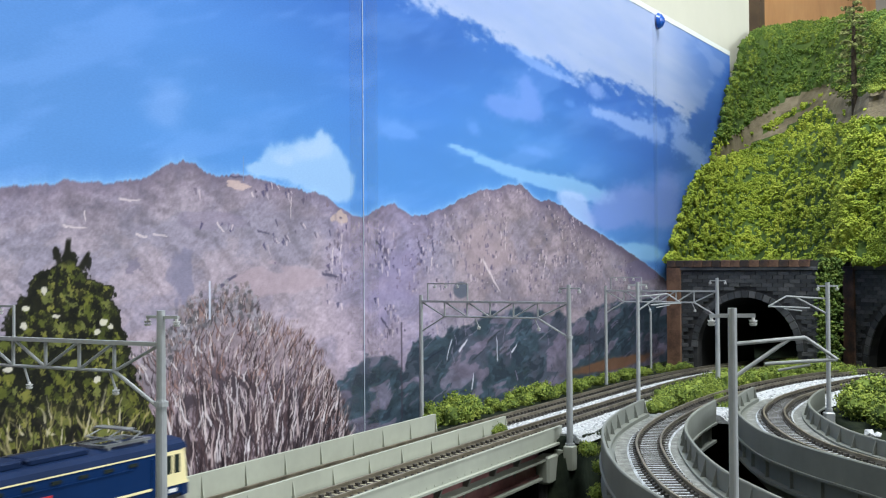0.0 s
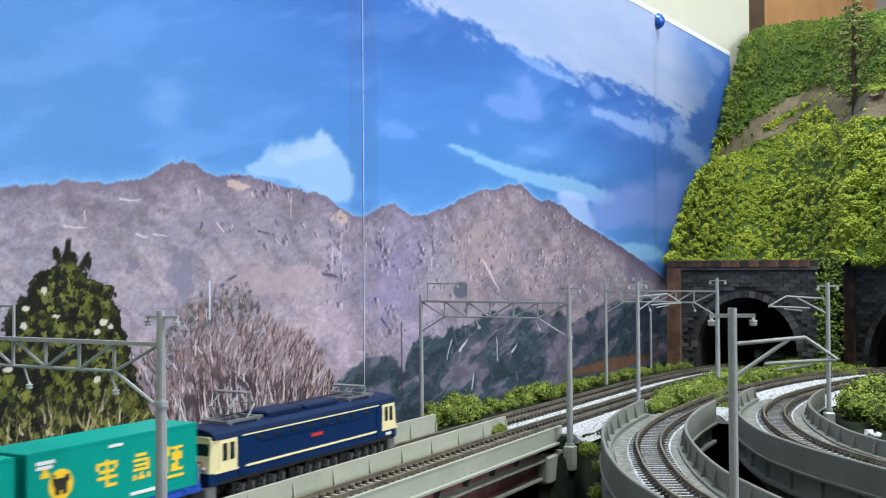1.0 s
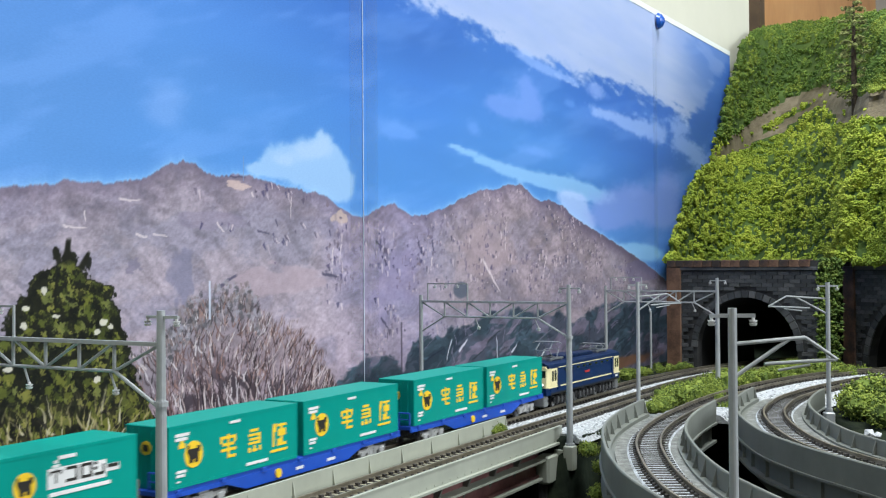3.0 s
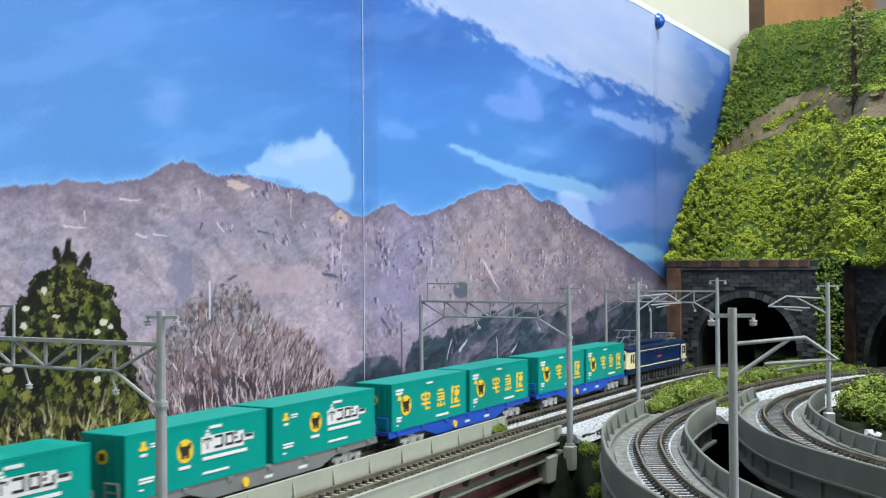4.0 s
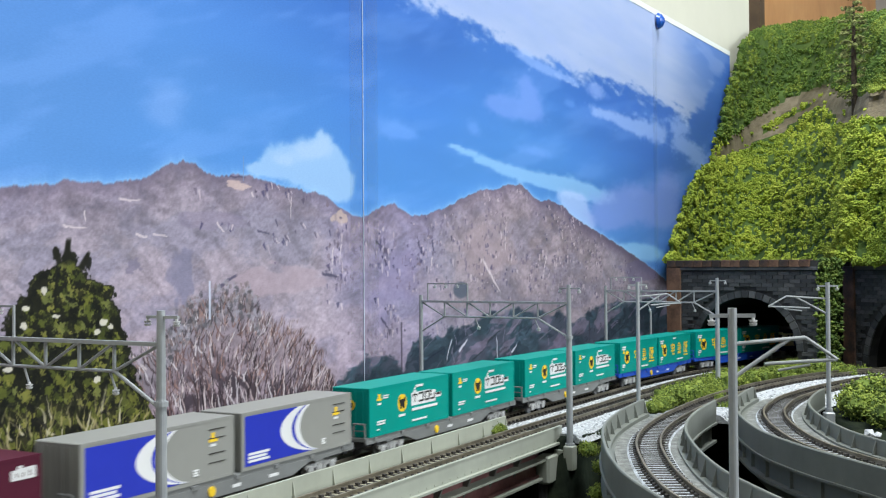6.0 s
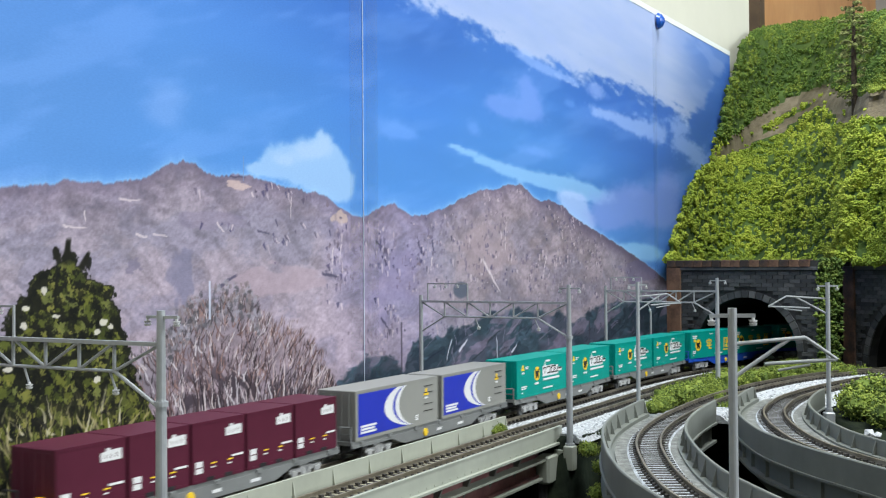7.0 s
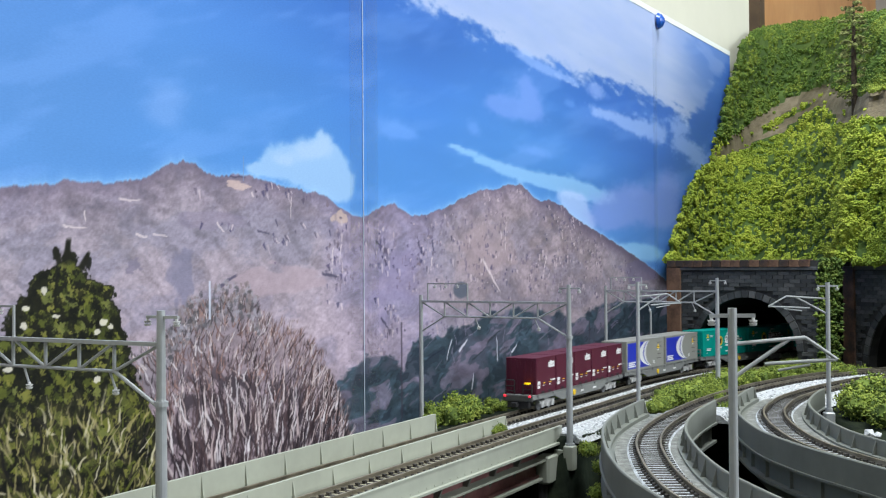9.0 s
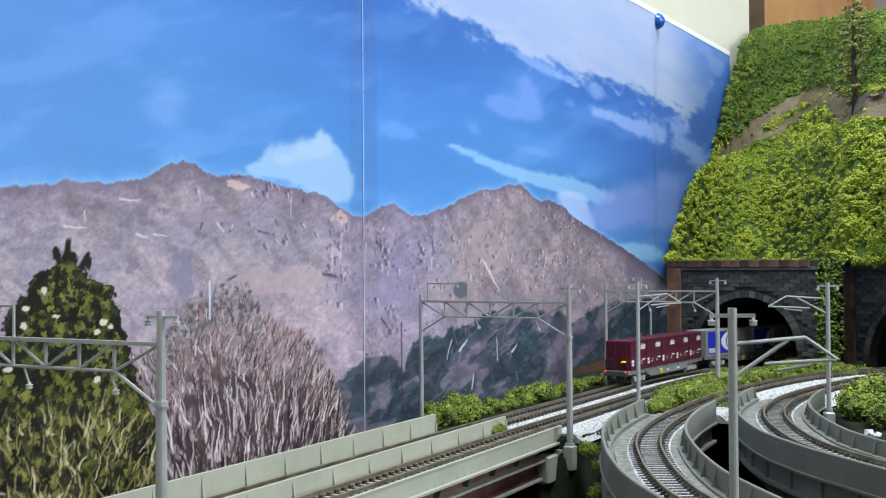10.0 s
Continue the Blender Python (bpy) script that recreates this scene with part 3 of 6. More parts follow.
            stroke(px_, pz_, px_ + tl, pz_ - ln, wd, (col(70, 66, 98), col(92, 82, 112), col(84, 76, 96))[rng.randint(3)], rng.uniform(0.4, 0.95), 0, hill)
            if rng.rand() < 0.6:
                stroke(px_ + wd * 2.2, pz_ - 0.4, px_ + wd * 2.2 + tl, pz_ - ln * rng.uniform(0.8, 1.8), wd * 0.8, col(200, 184, 194), rng.uniform(0.4, 0.85), 0, hill)
    for k in range(1500):
        px_ = rng.uniform(400, 880)
        top_ = float(np.interp(px_, RIDGE[0::2], RIDGE[1::2]))
        pz_ = top_ - rng.uniform(2, 70)
        if D.one(np.array(px_ / 26), np.array(pz_ / 17)) < 0.5:
            continue
        w_ = 1 + px_ / 600
        dab(px_, pz_, rng.uniform(0.3, 0.8) * w_, rng.uniform(0.4, 1.9), (col(86, 78, 108), col(104, 94, 118), col(188, 172, 182), col(172, 156, 166), col(112, 98, 112))[rng.randint(5)], rng.uniform(0.3, 0.75), hill, 1.4)
    # single pale scars
    for x0, z0, x1, z1, wd in (250.9, 85.4, 261.5, 85, 0.5), (283.4, 83.6, 289.4, 82.3, 0.6), (291.7, 83.6, 300.2, 83.1, 0.35), (326.2, 88.8, 330.8, 85.1, 0.6), (347.1, 101.4, 348.5, 99.2, 0.8), (373.8, 100.9, 373.3, 91.4, 0.3), (275.5, 95.2, 286.2, 95.3, 0.4), (553.4, 74.5, 575.9, 55.5, 1.0), (584.3, 95.1, 582.5, 79.1, 0.5), (644.5, 78.1, 637, 61, 0.6), \
            (404.5, 79.9, 403.6, 71.9, 0.5), (410.4, 80.5, 409.8, 72.4, 0.35), (494.6, 75.9, 493.4, 68.6, 0.6), (260.3, 90.7, 261.1, 87, 0.35):
        stroke(x0, z0, x1, z1, wd, col(208, 194, 200), 0.8, 0.3, hill, 0.6)
    for x0, z0, x1, z1, wd in (329, 106.9, 344, 107, 0.5), (326.4, 64.1, 338.2, 68.7, 1.0), (395.7, 68.5, 408.9, 66.9, 0.8), (350.6, 86.2, 359, 85, 0.5), (362.8, 91.1, 364.3, 87.9, 0.6), (439.9, 83.5, 445.5, 80.4, 0.8), (444.1, 47.1, 451.2, 41.3, 0.8), (480.1, 83.6, 482.4, 80.2, 0.8), (494.8, 84.9, 496.5, 78.5, 0.9):
        stroke(x0, z0, x1, z1, wd, col(74, 70, 94), 0.85, 0.2, hill, 0.6)
    lay(0.75 * (np.abs(x - 342) < 0.3) * (z > 105.3) * (z < 115.2), col(120, 140, 175))
    # dark wooded spurs
    wood_top = np.interp(x, WOODS[0::2], WOODS[1::2]) + 12 * (B(xn / 13, x * 0 + 9, 4) - 0.5)
    wood = soft(-1.0, 2.0, wood_top - z + 7 * (n2 - 0.5) + 5 * (small - 0.5))
    wc = (0.55 + 0.7 * small)[..., None] * (col(64, 80, 94) * np.ones(x.shape + (3,)))
    lay(wood, np.clip(wc, 0, 1))
    lay(wood * 0.55 * soft(0.5, 0.62, patch), col(84, 82, 100))
    rise = D((xn + 2.2 * zn + wx) / 26 + 3, (zn - 0.4 * xn + wz) / 7, 3)
    lay(wood * 0.6 * soft(0.56, 0.63, rise), np.clip(col(126, 112, 134) * (0.75 + 0.5 * small)[..., None], 0, 1))
    lay(wood * 0.75 * soft(0.44, 0.38, rise) * soft(0.4, 0.55, small), col(38, 46, 58))
    for _ in range(150):
        px_, pz_ = rng.uniform(470, 880), rng.uniform(-8, 42)
        ln, wd = rng.uniform(2, 8), rng.uniform(0.25, 0.6) * (1 + px_ / 700)
        tl = ln * (rng.uniform(0.6, 3.0) if rng.rand() < 0.6 else rng.uniform(-0.4, 0.4)) * (1 + px_ / 900)
        stroke(px_, pz_, px_ + tl, pz_ + ln, wd, (col(34, 42, 56), col(46, 58, 72), col(130, 122, 144), col(108, 100, 122), col(40, 48, 56))[rng.randint(5)], rng.uniform(0.4, 0.85), rng.normal() * 0.5, wood)
    for x0, z0, x1, z1, wd in (538.4, 3.1, 540.6, 12.2, 1.0), (570.7, 16, 569.5, 30.6, 0.9), (523.3, 25.3, 534, 31.3, 1.1), (590, 19.4, 598.1, 24.5, 1.0), (515.7, 32.4, 509.2, 20.9, 0.6):
        stroke(x0, z0, x1, z1, wd, col(206, 204, 220), 0.85, 0.4, wood, 0.5)
    dab(526.4, 58, 9.2, 4.9, col(82, 88, 104), 0.9, None, 0.3)
    cloud([(796.7, -2.3, 77.9, 4.3), (736.2, -0.6, 45.3, 3.2)], col(122, 84, 62), 0.8, 0.3, 0.5)
    for px_, top_ in ((463, 44), (718, 41.2)):
        lay(0.6 * (np.abs(x - px_ - 1.2 * (A(z / 9, z * 0, 2) - 0.5)) < 0.8) * (z < top_), col(58, 52, 66))
    # leafless shrubs: a fan of dark and pale stems below a haze of russet twigs
    dome = np.interp(x, [279.2, 285.9, 297.2, 309, 321.5, 331.4, 345.1, 354, 367.1, 385, 401.9, 408.4, 422.1, 436.4], [39.6, 42.5, 47.8, 56.2, 59.9, 63.1, 61.9, 53.5, 49.2, 42.6, 29.6, 16.5, 1.7, -15.4])
    torn = soft(-3.0, 5.0, dome - z + 7 * (n2 - 0.5) + 15 * (curl - 0.5)) * soft(430, 412, x)
    below = np.clip((dome - z) / 45, 0, 1)
    haze = (0.7 + 0.6 * small)[..., None] * (col(124, 108, 114) * np.ones(x.shape + (3,)))
    lay(torn * (0.38 + 0.3 * below), np.clip(haze, 0, 1))
    lay(torn * 0.6 * soft(355, 330, x) * soft(24, 0, dome - z), col(116, 114, 122))
    lay(torn * 0.85 * soft(0.25, 0.8, below) * soft(0.42, 0.58, C_(x / 4.0, z / 4.5, 4)), col(58, 50, 58))
    lay(torn * 0.5 * soft(388, 415, x) * soft(0.3, 0.7, below), col(88, 84, 84))
    dark, pale, russet = (col(40, 32, 38), col(60, 48, 52), col(78, 62, 66)), (col(196, 182, 184), col(178, 160, 162), col(206, 198, 204)), (col(122, 92, 88), col(146, 116, 110), col(98, 74, 74))
    for k in range(520):
        foot = rng.uniform(292, 412)
        lean = np.interp(foot, [290, 330, 360, 412], [-0.32, -0.06, 0.16, 0.42]) + rng.normal() * 0.26
        z0 = rng.uniform(-34, 12)
        ln = rng.uniform(8, 32)
        c = dark[rng.randint(3)] if k % 7 < 5 else pale[rng.randint(3)]
        stroke(foot, z0, foot + lean * ln, z0 + ln, rng.uniform(0.25, 0.8), c, rng.uniform(0.6, 0.95), rng.normal() * 2.0, torn, 0.3)
    for k in range(1250):
        px_ = rng.uniform(282, 414)
        top_ = float(np.interp(px_, x[0], dome[0]))
        pz_ = top_ - 34 * rng.rand() ** 1.3 - 2
        lean = np.interp(px_, [285, 330, 412], [-0.5, 0.1, 0.6]) + rng.normal() * 0.5
        ln = rng.uniform(2.5, 8)
        c = (russet, russet, dark, pale, dark)[k % 5][rng.randint(3)]
        stroke(px_, pz_, px_ + lean * ln, pz_ + ln, rng.uniform(0.22, 0.52), c, rng.uniform(0.6, 0.95), rng.normal() * 0.4, torn, 0.4)
    for k in range(430):
        foot = rng.uniform(290, 414)
        z0 = rng.uniform(-34, 22)
        ln = rng.uniform(5, 17)
        lean = np.interp(foot, [290, 330, 360, 412], [-0.4, -0.05, 0.2, 0.5]) + rng.normal() * 0.3
        low_ = np.clip((42 - z0) / 40, 0.2, 1)
        c = (dark, pale, dark, dark, pale)[k % 5][rng.randint(3)]
        stroke(foot, z0, foot + lean * ln, z0 + ln, rng.uniform(0.4, 1.0) * low_, c, rng.uniform(0.7, 1.0), rng.normal() * 0.8, torn, 0.35)
    for k in range(260):
        px_ = rng.uniform(295, 352)
        pz_ = float(np.interp(px_, x[0], dome[0])) + rng.uniform(-12, 3)
        dab(px_, pz_, rng.uniform(0.5, 1.6), rng.uniform(0.5, 1.6), (col(92, 90, 98), col(150, 146, 158), col(72, 70, 76), col(122, 110, 112))[rng.randint(4)], 0.6, None, 1.2)
    lay(0.8 * (np.abs(x - 322) < 0.45) * (z < 66.3) * (z > 52), col(196, 202, 222))
    # the conifer: dark mass, olive tufts, white gaps
    half_l = np.interp(z, [25.1, 44.3, 52.3, 59.2, 63.9, 69.1, 71.5, 74, 80.8], [215, 220.8, 227.3, 231.4, 235.7, 239.6, 244.9, 250.4, 253.2])
    half_r = np.interp(z, [12.3, 26.9, 39.4, 51.3, 58.1, 64.9, 68.1, 70.7, 74, 80.8], [294.7, 289.2, 281.1, 276.9, 274, 272.8, 263.2, 260.8, 257.4, 254.6])
    rim = 6.5 * (C_(x / 2.6, z / 2.6, 3) - 0.5) + 2.6 * (B(x / 0.9, z / 1.1, 2) - 0.5)
    tree = soft(-0.3, 0.5, x - half_l + rim) * soft(-0.3, 0.5, half_r - x + rim) * soft(77.4, 76.6, z + 2 * (B(x / 1.2, z * 0, 2) - 0.5))
    dab(261.8, 74, 1.7, 3, col(24, 24, 22), 0.95, None, 0.9)
    dab(248.1, 76.5, 2.1, 2.2, col(28, 28, 24), 0.95, None, 0.9)
    lay(tree, np.clip(col(26, 27, 20) * (0.6 + 0.9 * small)[..., None], 0, 1))
    stroke(254.1, 71.5, 253.6, 81.5, 2.4, col(26, 26, 20), 1.0, 0.0, None, 0.55)
    stroke(259.3, 71.1, 262.7, 77, 1.7, col(26, 26, 20), 0.95, 0.0, None, 0.4)
    stroke(249.4, 72.6, 247.9, 78.7, 1.9, col(26, 26, 20), 0.95, 0.0, None, 0.4)
    olive = (col(102, 104, 46), col(122, 120, 60), col(82, 88, 38), col(62, 68, 32), col(106, 110, 60))
    inner = soft(0.4, 3.0, x - half_l + rim) * soft(0.4, 3.0, half_r - x + rim) * soft(76, 70, z)
    for k in range(2300):
        px_, pz_ = rng.uniform(214, 292), rng.uniform(-20, 75)
        r_ = rng.uniform(0.7, 2.2)
        dab(px_, pz_, r_ * rng.uniform(0.7, 1.1), r_ * rng.uniform(0.6, 1.0), olive[rng.randint(5)] if k % 2 else (col(16, 18, 15), col(28, 29, 20))[k // 2 % 2], rng.uniform(0.7, 1.0), inner, 2.2)
    for cx, cz, rx, rz in [(243.5, 64.6, 1.3, 1.4), (236.3, 59.4, 1.5, 1), (235.7, 54, 1.5, 1.2), (268.6, 53.6, 2, 1.3), (265.6, 50.4, 1.7, 0.9), (271.7, 51.9, 1.3, 1.1), (248, 56.4, 1.8, 0.7), (229.9, 41, 1.9, 0.9), (265.6, 34.7, 1.5, 1.3)]:
        dab(cx, cz, rx, rz, col(206, 200, 188), 0.9, None, 0.8)
    # straw and brush at its foot
    foot = tree * soft(34, 22, z + 8 * (n2 - 0.5))
    lay(foot * 0.3 * soft(0.4, 0.6, C_(x / 4, z / 3, 3)), col(104, 98, 62))
    for k in range(520):
        px_, pz_ = rng.uniform(226, 294), rng.uniform(-32, 26)
        lean = np.interp(px_, [226, 260, 294], [-0.5, 0.1, 0.7]) + rng.normal() * 0.45
        ln = rng.uniform(3, 10)
        c = (col(196, 186, 160), col(150, 140, 104), col(24, 22, 24), col(30, 28, 28), col(146, 136, 92), col(84, 88, 40))[rng.randint(6)]
        stroke(px_, pz_, px_ + lean * ln, pz_ + ln, rng.uniform(0.3, 0.85), c, rng.uniform(0.6, 0.95), rng.normal() * 0.9, foot, 0.4)
    return np.clip(out, 0, 1)


def landscape_print():
    def to_lin(c):
        return np.where(c <= 0.04045, c / 12.92, ((c + 0.055) / 1.055) ** 2.4)
    thing_ob = thing("landscape_print", "photo print of bare mountains under blue sky, taped sheets", "poster", (0, 45, 0))
    xs = np.concatenate([np.arange(150, 215, 2.0), np.arange(215, 330, 0.36), np.arange(330, 450, 0.45), np.arange(450, 620, 0.8), np.arange(620, 900, 1.3), np.arange(900, 1121, 2.5)])
    zs = np.concatenate([np.arange(-55, -10, 3.0), np.arange(-10, 75, 0.34), np.arange(75, 125, 0.45), np.arange(125, 278.1, 1.1)])
    X, Zg = np.meshgrid(xs, zs)
    top = 278 + 0.026 * (X - 960)
    Zg = -55 + (Zg + 55) * (top + 55) / 333
    c = to_lin(print_colours(X, Zg))
    ob = grid_object("sheet", xs, zs, lambda a, b: 0 * a, PRINT)
    me = ob.data
    co = np.stack([X, -0.5 * np.exp(-((X - 428) / 6) ** 2) - 0.4 * np.exp(-((X - 870) / 6) ** 2), Zg], -1).reshape(-1, 3) * MM
    me.vertices.foreach_set("co", co.reshape(-1))
    att = me.color_attributes.new("ink", "FLOAT_COLOR", "POINT")
    rgba = np.concatenate([c, np.ones(c.shape[:2] + (1,))], -1).reshape(-1)
    att.data.foreach_set("color", rgba.astype(np.float32))
    me.polygons.foreach_set("use_smooth", [True] * len(me.polygons))
    me.update()
    ob.parent = thing_ob
    margin = Shape().prism([(150, 256.9), (1120, 282.2), (1120, 286.6), (150, 261.3)], "y", -0.3, 0.1)
    part("margin", margin, PAPER, thing_ob, "white unprinted paper margin")
    part("fold", Shape().box(427.85, 428.15, -1.05, -0.75, -50, 270), FOLD, thing_ob, "pale edge where two sheets meet")
    for x in (422, 436, 868):
        part("tape", Shape().box(x - 5, x + 5, -0.88, -0.80, -50, 268), TAPE_FILM, thing_ob, "clear glossy tape strip")


def print_material():
    m = bpy.data.materials.new("printed_paper")
    m.use_nodes = True
    nt = m.node_tree
    p = nt.nodes["Principled BSDF"]
    a = nt.nodes.new("ShaderNodeAttribute")
    a.attribute_name = "ink"
    nz = nt.nodes.new("ShaderNodeTexNoise")
    nz.inputs["Scale"].default_value, nz.inputs["Detail"].default_value = 700, 2
    mul = nt.nodes.new("ShaderNodeMix")
    mul.data_type, mul.blend_type = "RGBA", "OVERLAY"
    mul.inputs["Factor"].default_value = 0.12
    nt.links.new(a.outputs["Color"], mul.inputs["A"])
    nt.links.new(nz.outputs["Fac"], mul.inputs["B"])
    nt.links.new(mul.outputs["Result"], p.inputs["Base Color"])
    p.inputs["Roughness"].default_value = 0.45
    p.inputs["Specular IOR Level"].default_value = 0.18
    return m


def film_material():
    m = bpy.data.materials.new("clear_tape_film")
    m.use_nodes = True
    nt = m.node_tree
    gl = nt.nodes.new("ShaderNodeBsdfGlossy")
    gl.inputs["Roughness"].default_value = 0.3
    tr = nt.nodes.new("ShaderNodeBsdfTransparent")
    mx = nt.nodes.new("ShaderNodeMixShader")
    mx.inputs[0].default_value = 0.035
    nt.links.new(tr.outputs[0], mx.inputs[1])
    nt.links.new(gl.outputs[0], mx.inputs[2])
    nt.links.new(mx.outputs[0], nt.nodes["Material Output"].inputs["Surface"])
    return m


PRINT, TAPE_FILM = print_material(), film_material()
PAPER = plain("white_paper", (0.74, 0.76, 0.76), 0.6, vary=0.03)
FOLD = plain("sheet_edge", (0.58, 0.65, 0.76), 0.5, vary=0.1)
landscape_print()
pin = thing("push_pin", "blue plastic push pin in the sheet's corner", "push pin", (877, 44, 271))
part("head", Shape().tube((0, -5.5, 0), (0, -3.6, 0), 2.2, 5.2, 20).tube((0, -3.6, 0), (0, -0.8, 0), 5.2, 6.6, 20), PINBLUE, pin, smooth=False)
part("needle", Shape().tube((0, -0.8, 0), (0, 8, 0), 0.5), CHROME, pin)

# ---- tracks, bridges and viaducts ----


def track(line, z, s0, s1, label, bed=True):
    """Rails and sleepers; those on the stretch that is passed nearest are single pieces."""
    t = thing("railway_track", label, "railway track", group="model tracks")
    web = [(-0.45, -2.2), (0.45, -2.2), (0.45, -1.8), (0.18, -1.5), (0.18, -0.6), (0.4, -0.4), (0.4, 0), (-0.4, 0), (-0.4, -0.4), (-0.18, -0.6), (-0.18, -1.5), (-0.45, -1.8)]
    for side in (4.8, -4.8):
        part("rail", sweep(Shape(), line, [(a + side, b) for a, b in web], 0, line.length, z, 5), RAIL, t)
    tie = Shape().box(-0.95, 0.95, -7.9, 7.9, -3.4, -2.15)
    for side in (4.8, -4.8):
        tie.box(-0.75, 0.75, side - 1.5, side + 1.5, -2.15, -1.35)
    me = tie.mesh("sleeper", SLEEPER)
    rest = Shape()
    s = 2.0
    while s < line.length:
        c, h = line.at(s), line.heading(s)
        lz = z(c[0]) if callable(z) else z
        if s0 <= s <= s1:
            ob = part("sleeper", me, None, t)
            ob.matrix_basis = pose(c[0] * MM, c[1] * MM, lz * MM, 0, 0, math.degrees(math.atan2(h[1], h[0])))
        else:
            v = [(c[0] + h[0] * a - h[1] * b, c[1] + h[1] * a + h[0] * b, lz + d) for d in (-3.4, -2.15) for a, b in ((-0.95, -7.9), (0.95, -7.9), (0.95, 7.9), (-0.95, 7.9))]
            rest.add(v, [(3, 2, 1, 0), (4, 5, 6, 7), (0, 1, 5, 4), (1, 2, 6, 5), (2, 3, 7, 6), (3, 0, 4, 7)])
        s += 4.4
    tagged(part("sleepers_beyond", rest, SLEEPER, t), kind="stuff")
    return t


track(FAR, rail_level(Z_FAR), 1080, 1080 + 620, "brown-railed model track on the back bridge")
track(NEAR, rail_level(Z_NEAR), 1080, 1080 + 620, "brown-railed model track on the front girder bridge")
track(THIRD, 0.0, THIRD.near(300, -165), THIRD.near(800, -142), "curved model track on the outer viaduct")
track(FOURTH, 0.0, FOURTH.near(395, -205), FOURTH.near(785, -162), "curved model track on the inner viaduct")


def ballast(line, z, s0, s1, wl, wr):
    b = part("ballast", sweep(Shape(), line, [(wl + 5, -6.5), (wl, -2.5), (wr, -2.5), (wr - 5, -6.5)], s0, s1, z, 6), BALLAST)
    tagged(b, "pale grey-white gravel under the rails", "gravel", kind="stuff")
    rng = np.random.RandomState(int(s0) % 97)
    n = int((s1 - s0) * 9)
    c, r = [], []
    for _ in range(n):
        s = rng.uniform(s0, s1)
        a = rng.uniform(wr - 4, wl + 4)
        p, h = line.at(s), line.heading(s)
        drop = max(0, a - wl, wr - a) * 0.7 - (z(p[0]) if callable(z) else z)
        c.append((p[0] - h[1] * a, p[1] + h[0] * a, -2.75 - drop - 0.35 * (abs(a) < 8)))
        r.append(rng.uniform(0.35, 0.75))
    st = part("ballast_stones", Shape().blobs(c, r, 0.3, rng), STONE)
    tagged(st, "loose pale gravel stones beside the rails", "gravel", kind="stuff")


ballast(FAR, rail_level(Z_FAR), FAR.near(440, 0), FAR.near(880, -30), 9.5, -13)
ballast(NEAR, rail_level(Z_NEAR), NEAR.near(462, -25.5), NEAR.near(880, -60), 11, -20)
ballast(THIRD, 0.0, 521, THIRD.near(810, -150), 10, -17)
ballast(FOURTH, 0.0, 398, FOURTH.near(800, -172), 10, -13)


